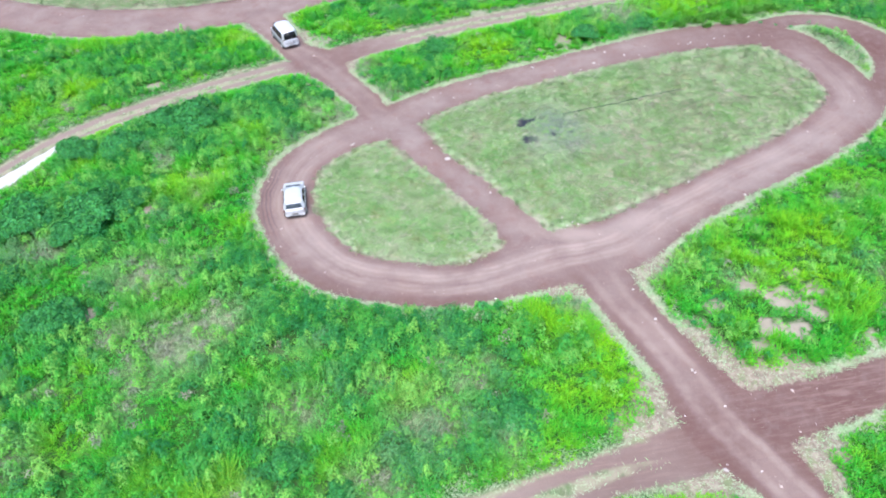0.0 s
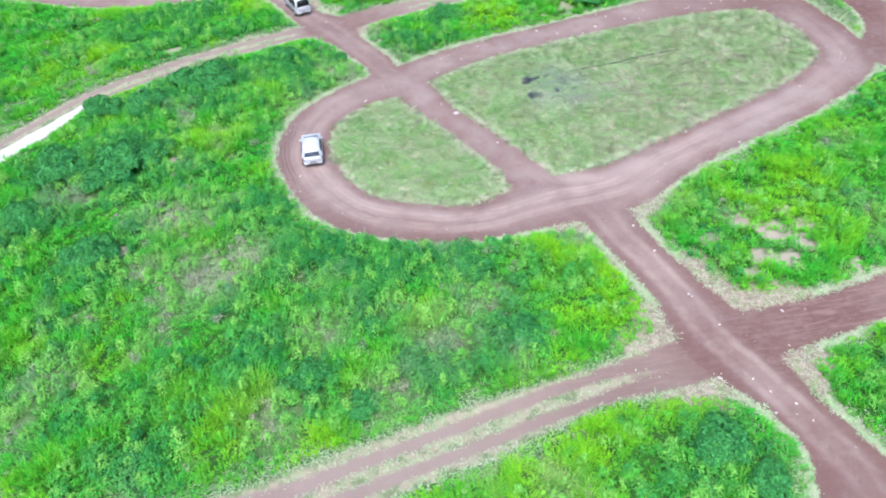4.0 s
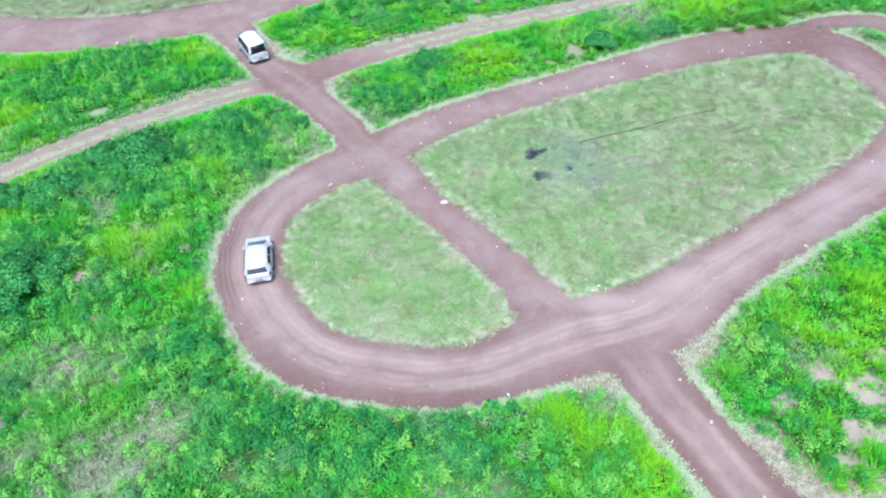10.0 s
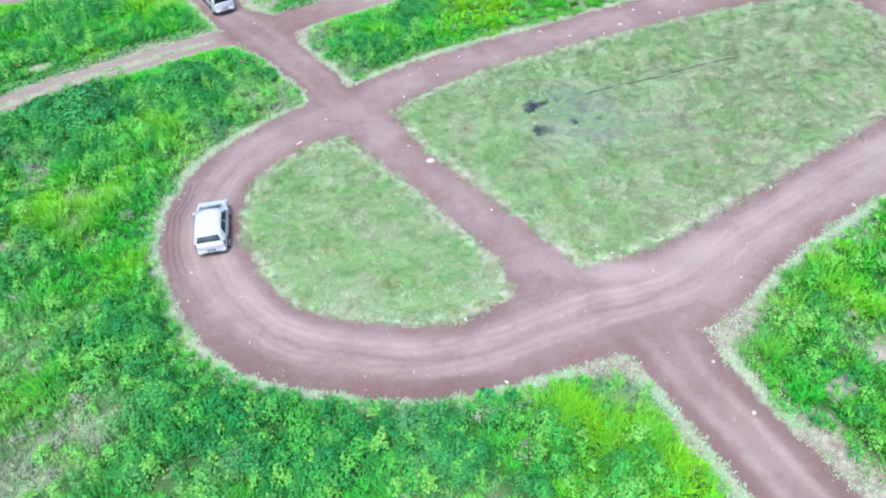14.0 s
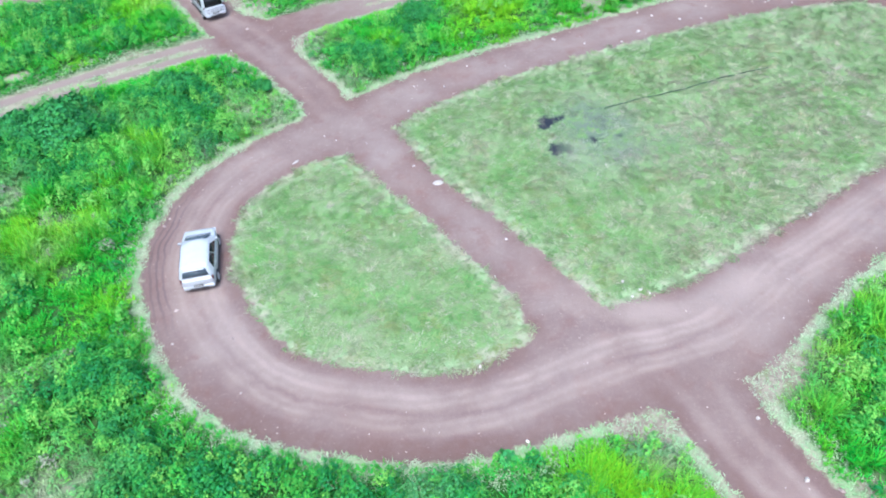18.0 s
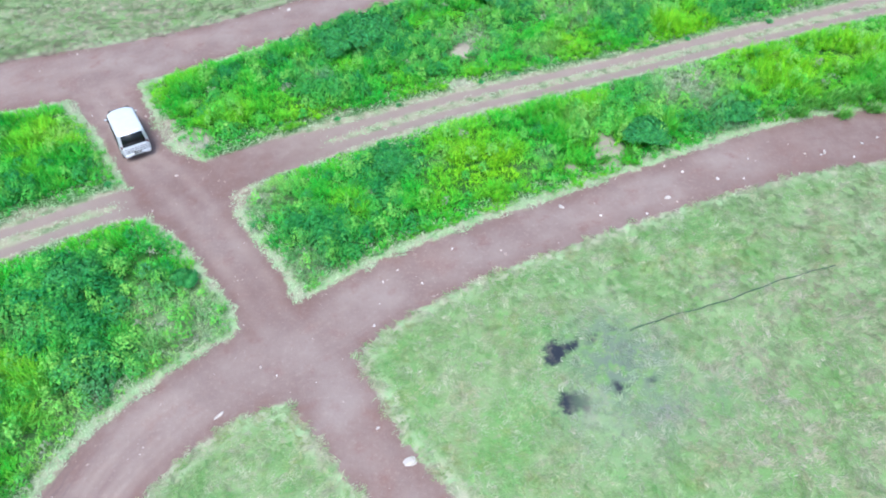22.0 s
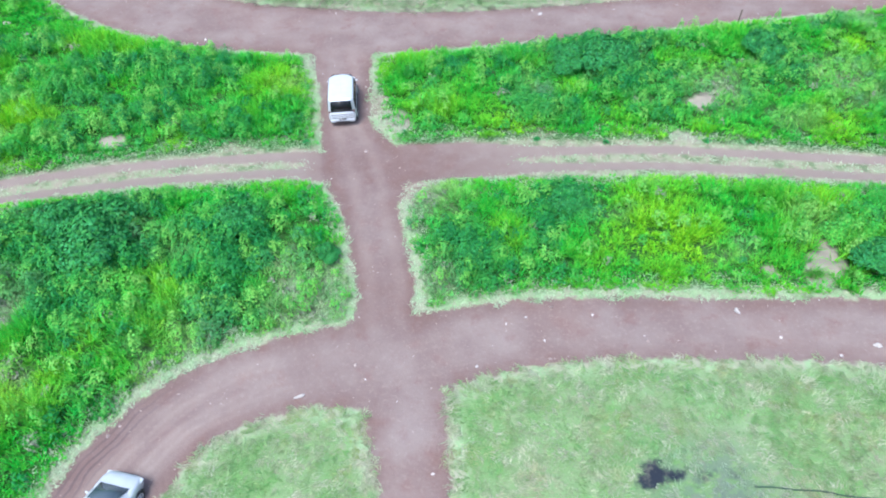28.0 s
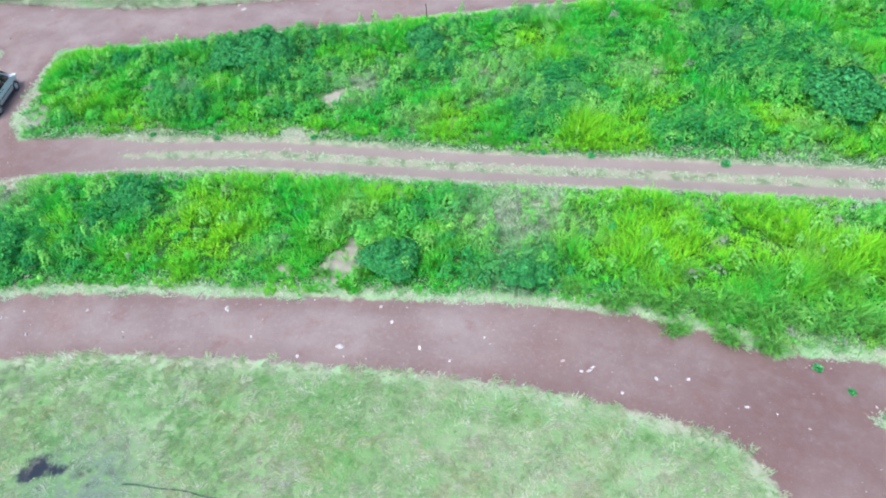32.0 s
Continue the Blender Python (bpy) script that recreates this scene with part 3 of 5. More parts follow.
def leaf_material(name, build, low=0.62, high=1.32):
    m, t, p = material(name, 0.55)
    p.inputs["Specular IOR Level"].default_value = 0.1
    colour_ = build(t)
    rnd = t.nodes.new("ShaderNodeNewGeometry").outputs["Random Per Island"]
    hue = node(t, "ShaderNodeHueSaturation")
    t.links.new(step(t, rnd, 0, 1, low, high), hue.inputs["Value"])
    t.links.new(step(t, calc(t, "FRACT", calc(t, "MULTIPLY", rnd, 7.3)), 0, 1, 0.485, 0.515), hue.inputs["Hue"])
    t.links.new(colour_, hue.inputs["Color"])
    t.links.new(hue.outputs["Color"], p.inputs["Base Color"])
    through_leaf = t.nodes.new("ShaderNodeBsdfTranslucent")
    t.links.new(hue.outputs["Color"], through_leaf.inputs["Color"])
    both = node(t, "ShaderNodeMixShader", Fac=0.2)
    t.links.new(p.outputs[0], both.inputs[1])
    t.links.new(through_leaf.outputs[0], both.inputs[2])
    t.links.new(both.outputs[0], t.nodes["Material Output"].inputs["Surface"])
    return m


def tall_colour(t):
    c = mix(t, (0.055, 0.37, 0.03), (0.175, 0.46, 0.012), given(t, "bright"))
    c = mix(t, c, (0.05, 0.285, 0.066), calc(t, "MULTIPLY", given(t, "lush"), 0.8))
    return mix(t, c, mix(t, (0.24, 0.35, 0.19), (0.33, 0.32, 0.25), step(t, grain(t, 1.5), 0.4, 0.65)), given(t, "dry"))


def weed_colour(t):
    c = mix(t, (0.03, 0.205, 0.048), (0.115, 0.45, 0.045), given(t, "bright"))
    return mix(t, c, (0.24, 0.32, 0.19), given(t, "dry"))


def pale_weed_colour(t):
    return mix(t, (0.12, 0.385, 0.06), (0.20, 0.45, 0.085), given(t, "bright"))


def stalk_colour(t):
    return mix(t, (0.18, 0.23, 0.15), (0.27, 0.28, 0.21), given(t, "bright"))


def mown_blade_colour(t):
    c = mix(t, (0.172, 0.29, 0.115), (0.26, 0.305, 0.18), step(t, grain(t, 0.3, 5), 0.38, 0.62))
    c = mix(t, c, (0.14, 0.31, 0.09), calc(t, "MULTIPLY", step(t, grain(t, 0.5, 6, 0.7), 0.48, 0.58), 0.75))
    c = mix(t, c, (0.225, 0.255, 0.10), calc(t, "MULTIPLY", step(t, grain(t, 0.42, 5, 0.65), 0.5, 0.62), 0.6))
    c = mix(t, c, (0.305, 0.25, 0.215), calc(t, "MULTIPLY", given(t, "parched"), 0.8))
    c = mix(t, c, (0.38, 0.365, 0.30), calc(t, "MULTIPLY", step(t, given(t, "tone"), 0.55, 0.95), 0.7))
    c = mix(t, c, (0.09, 0.24, 0.055), calc(t, "MULTIPLY", step(t, given(t, "tone"), 0.05, 0.4, 1.0, 0.0), 0.55))
    return mix(t, c, (0.21, 0.23, 0.225), calc(t, "MULTIPLY", given(t, "ashen"), 0.75))


def verge_colour(t):
    c = mix(t, (0.20, 0.37, 0.16), (0.31, 0.40, 0.26), step(t, grain(t, 0.5, 4), 0.35, 0.6))
    return mix(t, c, (0.36, 0.36, 0.28), calc(t, "MULTIPLY", step(t, grain(t, 1.7, 5, 0.7), 0.45, 0.66), 0.7))


verge_mat = leaf_material("verge_blade", verge_colour, 0.88, 1.12)
grass_mat, weed_mat, mown_mat = leaf_material("grass_blade", tall_colour, 0.78, 1.2), leaf_material("weed_leaf", weed_colour, 0.8, 1.18), leaf_material("mown_blade", mown_blade_colour, 0.88, 1.12)
pale_weed_mat, stalk_mat = leaf_material("pale_weed_leaf", pale_weed_colour, 0.85, 1.15), leaf_material("dead_stalk", stalk_colour, 0.75, 1.2)

xy, r = scatter(150000, 41)
edge_, track_, mown_, z, bare_, dry_, bright_, lush_ = lookup(xy, *(SHEET[q] for q in ("edge", "t_edge", "mown", "z", "bare", "dry", "bright", "lush")))
off = np.minimum(edge_ + 0.05, track_ + 0.1) - 0.9 * lookup(xy, gravel)[0] + 0.8 * (waves(xy, 0.9, 42) - 0.5)
pick = r.rand(len(xy))
k = np.flatnonzero((mown_ < 0.5) & (off > 0.42) & (pick > bare_ * 0.8) & (pick < np.clip(0.8 + off * 0.3, 0, 1) * (1 - 0.7 * lush_ * np.clip(off, 0, 1))))
o, d_ = off[k], np.clip(dry_[k] * 0.9 + np.clip(0.55 - off[k] * 1.1, 0, 1) * 0.8 * (0.4 + waves(xy[k], 3, 54)), 0, 1)
hump = np.clip(waves(xy[k], 2.2, 43) * 2.6 - 0.75, 0.08, 1.4)
height = np.clip(0.14 + 0.62 * np.clip((o - 0.3) / 1.3, 0, 1) * hump * (0.8 + 0.4 * bright_[k]) * (1 - 0.65 * dry_[k]), 0.12, 1.0)
BLADES = 15
n = len(k) * BLADES
ang, rad = r.uniform(0, 2 * np.pi, n), 0.20 * np.sqrt(r.rand(n))
foot = np.repeat(xy[k], BLADES, 0) + np.column_stack([rad * np.cos(ang), rad * np.sin(ang)])
length = np.repeat(height, BLADES) * r.uniform(0.6, 1.25, n)
tone = np.clip(bright_[k] + 0.35 * (r.rand(len(k)) - 0.5) + 1.1 * (waves(xy[k], 1.5, 44) - 0.5) + 0.35 * np.clip(1.2 - o, 0, 1), 0, 1)
tall_grass = new("tall_grass", blade_mesh("tall_grass", foot, np.repeat(z[k] - 0.02 + 0.25 * height, BLADES), length, r.uniform(0.04, 0.08, n), r.uniform(0.35, 1.25, n), r, grass_mat,
                 [("bright", np.repeat(tone, BLADES)), ("lush", np.repeat(lush_[k], BLADES)), ("dry", np.repeat(d_, BLADES))], ang))
tagged(tall_grass, "lush bright green tall wild grass growing in fields beside dirt roads", "grass", kind="stuff")

# low pale grass along the road edges and down the middle of the tracks
xy, r = scatter(3000000, 45)
edge_, track_, middle_, mown_, z, driven_, gravel_ = lookup(xy, *(SHEET[q] for q in ("edge", "t_edge", "t_centre", "mown", "z", "driven", "gravel")))
off = np.minimum(edge_, track_) + 0.7 * (waves(xy, 0.8, 46) - 0.5)
strip = (track_ < 0.1) & (edge_ > 0.3) & ((middle_ < 0.42 * (0.5 + waves(xy, 0.7, 47))) | (middle_ > 1.05))
k = np.flatnonzero((((mown_ < 0.5) & (off > -0.05) & (off < 0.35 + 0.8 * r.rand(len(xy)) + 0.9 * waves(xy, 3, 54))) | strip) & (r.rand(len(xy)) > 0.85 * gravel_) & (r.rand(len(xy)) < np.where(strip, 0.2 * np.clip(1 - 1.5 * driven_, 0, 1) * np.clip(waves(xy, 1.1, 49) * 3 - 0.7, 0, 1.4), 0.8)))
verge = new("verge_grass", blade_mesh("verge_grass", xy[k], z[k] - 0.01, r.uniform(0.10, 0.24, len(k)), r.uniform(0.035, 0.07, len(k)), r.uniform(0.9, 1.45, len(k)), r, verge_mat, []))
tagged(verge, "low pale half-dry grass along the dirt road edges", "grass", kind="stuff")

# sparser growth past the part that the loops enclose
r = np.random.RandomState(48)
xy = np.column_stack([r.uniform(-61, 75, 60000), r.uniform(-59, 65, 60000)])
xy = xy[~inside(xy, np.repeat(VIEW, 4, 0))]
edge_, track_, mown_, z, bright_, lush_ = lookup(xy, *(SHEET[q] for q in ("edge", "t_edge", "mown", "z", "bright", "lush")))
k = np.flatnonzero((mown_ < 0.5) & (np.minimum(edge_, track_) > 0.4))
n = len(k) * 7
ang = r.uniform(0, 2 * np.pi, n)
far_grass = new("far_grass", blade_mesh("far_grass", np.repeat(xy[k], 7, 0) + 0.3 * np.sqrt(r.rand(n))[:, None] * np.column_stack([np.cos(ang), np.sin(ang)]),
                np.repeat(z[k] - 0.02, 7), r.uniform(0.35, 0.8, n), r.uniform(0.10, 0.18, n), r.uniform(0.35, 1.2, n), r, grass_mat,
                [("bright", np.repeat(bright_[k], 7)), ("lush", np.repeat(lush_[k], 7)), ("dry", np.zeros(n))], ang))
tagged(far_grass, "tall green wild grass in the outer fields", "grass", kind="stuff")

# clumps of leafy plants
def clumps(name, count, seed, chance, radius, tall, leaf, dense, mat, label, lift=0.0):
    """Domed plants with uneven outlines; chance, radius and tall are functions of the fields at each foot."""
    xy, r = scatter(count, seed)
    f = dict(zip(("edge", "t_edge", "mown", "z", "bare", "dry", "bright", "lush", "gravel"), lookup(xy, *(SHEET[q] for q in ("edge", "t_edge", "mown", "z", "bare", "dry", "bright", "lush", "gravel")))))
    off = np.minimum(f["edge"] + 0.05, f["t_edge"] - 0.35) - 0.9 * f["gravel"] + 0.9 * (waves(xy, 1.1, 53) - 0.5)
    k = np.flatnonzero((f["mown"] < 0.5) & (off > 0.5) & (r.rand(len(xy)) < chance(f) * (1 - f["bare"])))
    f = {key: v[k] for key, v in f.items()}
    xy, off = xy[k], off[k]
    room = np.clip(off / 1.4, 0.4, 1)
    R, H = radius(f, r) * room, tall(f, r) * room
    H = H + lift * np.clip(waves(xy, 2.2, 43) * 2.6 - 0.75, 0, 1.4)
    many = np.clip(dense * R**2 + 80 * R * H, 10, 500).astype(int)
    own = np.repeat(np.arange(len(k)), many)
    n = len(own)
    ang, rad = r.uniform(0, 2 * np.pi, n), np.sqrt(r.rand(n))
    a1, a2 = r.uniform(0, 6.3, len(k))[own], r.uniform(0, 6.3, len(k))[own]
    reach = R[own] * rad * (0.85 + 0.28 * np.sin(2 * ang + a1) + 0.2 * np.sin(5 * ang + a2))
    crown = np.sqrt(np.clip(1 - 0.9 * rad**2, 0, 1))
    at = np.column_stack([xy[own, 0] + reach * np.cos(ang), xy[own, 1] + reach * np.sin(ang), f["z"][own] + 0.03 + H[own] * crown * r.uniform(0.7, 1.08, n)])
    steep = np.clip(H / R, 0.5, 1.6)[own]
    normal = np.column_stack([np.cos(ang) * rad * steep, np.sin(ang) * rad * steep, crown + 0.15]) + 0.3 * r.normal(size=(n, 3))
    normal[:, 2] = np.abs(normal[:, 2]) + 0.05
    normal /= np.linalg.norm(normal, axis=1, keepdims=True)
    tone = np.clip(f["bright"] * 0.6 + 0.75 * (r.rand(len(k)) - 0.3) + 0.5 * (waves(xy, 1.6, 52) - 0.5), 0, 1)
    ob = new(name, leaf_mesh(name, at, r.uniform(*leaf, n), 0, r, mat, [("bright", tone[own]), ("dry", (f["dry"] * 0.6)[own])], normal))
    return tagged(ob, label, "weeds", kind="stuff")


clumps("broadleaf_weeds", 36000, 51, lambda f: (0.05 + 0.9 * f["lush"]) * (1 - 0.5 * f["dry"]), lambda f, r: 0.3 + 0.65 * r.rand(len(f["z"])) ** 1.5 * (0.4 + f["lush"]),
       lambda f, r: (0.3 + 0.55 * f["lush"]) * r.uniform(0.5, 1.5, len(f["z"])), (0.07, 0.145), 380, weed_mat, "dense dark green broadleaf weeds in low mounds among the grass", 0.4)
clumps("sprawling_weeds", 40000, 55, lambda f: 0.05 + 0.3 * f["lush"] * (1 - f["dry"]) + 0.2 * (f["dry"] > 0.25) * (f["edge"] > 1), lambda f, r: r.uniform(0.25, 0.62, len(f["z"])),
       lambda f, r: r.uniform(0.45, 1.0, len(f["z"])), (0.07, 0.14), 380, pale_weed_mat, "pale yellowish green leafy plants standing among darker weeds", 0.45)
clumps("dead_stalks", 36000, 57, lambda f: 0.012 + 0.28 * f["dry"], lambda f, r: r.uniform(0.25, 0.6, len(f["z"])),
       lambda f, r: r.uniform(0.2, 0.45, len(f["z"])), (0.07, 0.16), 170, stalk_mat, "grey-brown dead stalks and dry leaves among the weeds", 0.2)

# short grass on the islands inside the loops, in small combed tufts
PARCHED = [(22, -4.5, 4.5, 1), (27, -2, 4.5, 1), (23, 0.5, 3, 0.7), (33, 1, 4, 0.8), (20, -10.5, 4, 0.8), (26, -8, 4, 0.9), (33, -5, 4, 0.9), (38, -1, 4, 0.9), (38, 4, 4, 0.7), (30, 3, 5, 0.5), (19, -4, 3, 0.7), (-8, 33.5, 8, 1.6), (7, 36.5, 8, 1.6), (-22, 34, 8, 1.3), (10, 0, 2, 0.4)]
xy, r = scatter(330000, 61)
edge_, mown_, z, char_, ash_ = lookup(xy, *(SHEET[q] for q in ("edge", "mown", "z", "char", "ash")))
off = edge_ + 0.6 * (waves(xy, 0.8, 62) - 0.5)
k = np.flatnonzero((mown_ > 0.5) & (off > -0.1) & (char_ + 0.9 * (waves(xy, 0.4, 65) - 0.5) + 0.35 * (r.rand(len(xy)) - 0.5) < 0.36) & (r.rand(len(xy)) > 0.85 * ash_ * waves(xy, 0.7, 67) * 1.6))
BLADES = 7
n = len(k) * BLADES
ang, rad = r.uniform(0, 2 * np.pi, n), 0.17 * np.sqrt(r.rand(n))
foot = np.repeat(xy[k], BLADES, 0) + np.column_stack([rad * np.cos(ang), rad * np.sin(ang)])
combed = 9 * waves(xy[k], 1.1, 68) + r.uniform(-1.2, 1.2, len(k))
tone = np.clip(0.5 + 1.0 * (waves(xy[k], 0.6, 69) - 0.5) + 0.7 * (r.rand(len(k)) - 0.5), 0, 1)
dried = np.clip(patches(xy[k], PARCHED) * 1.4 * waves(xy[k], 1.2, 66) + 0.6 * np.clip(0.7 - off[k], 0, 0.9), 0, 1)
mown_grass = new("mown_grass", blade_mesh("mown_grass", foot, np.repeat(z[k] - 0.01, BLADES), r.uniform(0.14, 0.34, n) * np.repeat(0.5 + waves(xy[k], 0.8, 64), BLADES), r.uniform(0.035, 0.065, n), r.uniform(1.0, 1.45, n), r, mown_mat,
                 [("parched", np.repeat(dried, BLADES)), ("tone", np.repeat(tone, BLADES)), ("ashen", np.repeat(np.clip(ash_[k] * 1.6 * waves(xy[k], 0.9, 70), 0, 1), BLADES))], np.repeat(combed, BLADES)))
tagged(mown_grass, "short pale green mown grass on the islands inside dirt loops", "grass", kind="stuff")


# ---- helpers for things ----
def thing(name, x=0.0, y=0.0, z=0.0, turn=0.0):
    ob = new(name)
    ob.empty_display_size = 0.2
    ob.matrix_world = pose(x, y, z, 0, 0, turn)
    return ob


def part(name, bm, mat, parent, label="", smooth=True):
    me = bpy.data.meshes.new(name)
    for f_ in bm.faces:
        f_.smooth = smooth
    bm.to_mesh(me)
    bm.free()
    me.materials.append(mat)
    ob = new(name, me)
    ob.parent = parent
    return tagged(ob, label)


def surface_z(x, y):
    return float(lookup(np.array([[x, y]], float), Z)[0][0])


def hull(rows, crown=0.03):
    """A closed body through rows of (x, half width, bottom, top)."""
    bm = bmesh.new()
    rings = []
    for x, w, low, high in rows:
        side = [(0, low), (0.84 * w, low), (0.97 * w, low + 0.10), (w, low + 0.45 * (high - low)), (0.985 * w, high - 0.10), (0.93 * w, high - 0.02), (0.80 * w, high), (0, high + crown)]
        ring = [(x, y, z_) for y, z_ in side] + [(x, -y, z_) for y, z_ in side[-2:0:-1]]
        rings.append([bm.verts.new(v) for v in ring])
    for a, b in zip(rings, rings[1:]):
        for q in range(len(a)):
            bm.faces.new((a[q], a[(q + 1) % len(a)], b[(q + 1) % len(a)], b[q]))
    bm.faces.new(rings[0])
    bm.faces.new(rings[-1][::-1])
    bmesh.ops.recalc_face_normals(bm, faces=bm.faces)
    return bm


def slab(corners, thick):
    """A panel through corners (counter-clockwise seen from outside), as thick as given, outwards."""
    bm = bmesh.new()
    p = [Vector(c) for c in corners]
    out = (p[1] - p[0]).cross(p[-1] - p[0]).normalized() * thick
    low, high = [bm.verts.new(v - out * 0.5) for v in p], [bm.verts.new(v + out) for v in p]
    bm.faces.new(high)
    bm.faces.new(low[::-1])
    for q in range(len(p)):
        bm.faces.new((low[q], low[(q + 1) % len(p)], high[(q + 1) % len(p)], high[q]))
    return bm


def block(x, y, z, a, b, c, round_=0.02):
    bm = bmesh.new()
    bmesh.ops.create_cube(bm, size=1, matrix=Matrix.LocRotScale((x, y, z), None, (a, b, c)))
    bmesh.ops.bevel(bm, geom=bm.edges[:], offset=min(round_, 0.4 * min(a, b, c)), segments=2, affect="EDGES", profile=0.6)
    return bm


def lathe(rows, y, around=28):
    """A round body about an axle along y, through rows of (radius, offset along the axle)."""
    bm = bmesh.new()
    rings = [[bm.verts.new((r_ * math.cos(2 * math.pi * q / around), y + o_, r_ * math.sin(2 * math.pi * q / around))) for q in range(around)] for r_, o_ in rows]
    for a, b in zip(rings, rings[1:]):
        for q in range(around):
            bm.faces.new((a[q], a[(q + 1) % around], b[(q + 1) % around], b[q]))
    bm.faces.new(rings[0])
    bm.faces.new(rings[-1][::-1])
    bmesh.ops.recalc_face_normals(bm, faces=bm.faces)
    return bm


def plain(name, colour_, rough, metal=0.0, dirt_=0.0, coat=0.0):
    m, t, p = material(name, rough, metal)
    c = mix(t, colour_, tuple(0.8 * v for v in colour_), grain(t, 3.0, 4))
    if dirt_:
        c = mix(t, c, (0.22, 0.15, 0.12), calc(t, "MULTIPLY", step(t, grain(t, 5.0, 5, 0.65), 0.45, 0.75), dirt_))
    t.links.new(c, p.inputs["Base Color"])
    p.inputs["Coat Weight"].default_value = coat
    return m


white_paint = plain("pale_silver_paint", (0.56, 0.58, 0.63), 0.42, 0.3, 0.08, 0.2)
silver_paint = plain("silver_paint", (0.52, 0.545, 0.59), 0.42, 0.3, 0.08, 0.2)
# Base lightened to blue-grey: the sky's reflection is put into the glass colour.
sky_toned_glass = plain("glass_with_sky_tone", (0.06, 0.08, 0.10), 0.08)
dark_glass = plain("dark_glass", (0.010, 0.012, 0.014), 0.15)
dark_glass.node_tree.nodes["Principled BSDF"].inputs["Specular IOR Level"].default_value = 0.25
rubber = plain("tyre_rubber", (0.02, 0.02, 0.02), 0.85, 0.0, 0.4)
alloy = plain("alloy", (0.62, 0.63, 0.65), 0.35, 0.5, 0.15)
trim_plastic = plain("black_plastic", (0.03, 0.03, 0.033), 0.6, 0.0, 0.2)
red_lens = plain("red_lens", (0.10, 0.025, 0.03), 0.3)
clear_lens = plain("clear_lens", (0.6, 0.62, 0.65), 0.12)
plate_mat = plain("plate", (0.05, 0.05, 0.05), 0.5)
plate_bar = plain("plate_bar", (0.6, 0.6, 0.6), 0.5)


def between(a, b, t):
    return tuple(Vector(a).lerp(Vector(b), t))


def facet(quad, u0, u1, v0, v1):
    """The part of a four-cornered face between u0..u1 along its foot and v0..v1 up it."""
    a, b, c, d = quad
    at_ = lambda u, v: between(between(a, b, u), between(d, c, u), v)
    return [at_(u0, v0), at_(u1, v0), at_(u1, v1), at_(u0, v1)]


def wheel(car, x, side, y, radius):
    hub = part("wheel", lathe([(0.09, -0.09), (0.09, 0.07)], 0, 16), trim_plastic, car)
    hub.location = (x, side * y, radius)
    part("tyre", lathe([(radius * 0.62, -0.085), (radius * 0.93, -0.095), (radius, -0.06), (radius, 0.06), (radius * 0.93, 0.095), (radius * 0.62, 0.085)], 0), rubber, hub)
    part("rim", lathe([(radius * 0.65, side * 0.03), (radius * 0.65, side * 0.092), (radius * 0.58, side * 0.10), (radius * 0.5, side * 0.06)], 0), alloy, hub)
    for q in range(5):
        bm = block(radius * 0.30, side * 0.088, 0, radius * 0.55, 0.03, 0.055, 0.01)
        bmesh.ops.rotate(bm, verts=bm.verts, cent=(0, 0, 0), matrix=Matrix.Rotation(q * 2 * math.pi / 5, 3, "Y"))
        part("spoke", bm, alloy, hub)
    part("cap", lathe([(0.05, side * 0.085), (0.045, side * 0.105)], 0, 12), alloy, hub)


def arch(car, x, side, y, radius):
    bm = bmesh.new()
    inner, outer = [], []
    for q in range(17):
        a = math.pi * q / 16
        for row, rr in ((inner, radius * 1.05), (outer, radius * 1.17)):
            row.append((x + rr * math.cos(a), side * y, radius + rr * math.sin(a)))
    v = [[bm.verts.new((px, py + side * o_, pz)) for px, py, pz in row] for o_ in (-0.05, 0.012) for row in (inner, outer)]
    for q in range(16):
        for a, b in ((v[2], v[3]), (v[0], v[2]), (v[1], v[3])):
            bm.faces.new((a[q], a[q + 1], b[q + 1], b[q]))
    bmesh.ops.recalc_face_normals(bm, faces=bm.faces)
    part("wheel_arch", bm, trim_plastic, car, smooth=False)


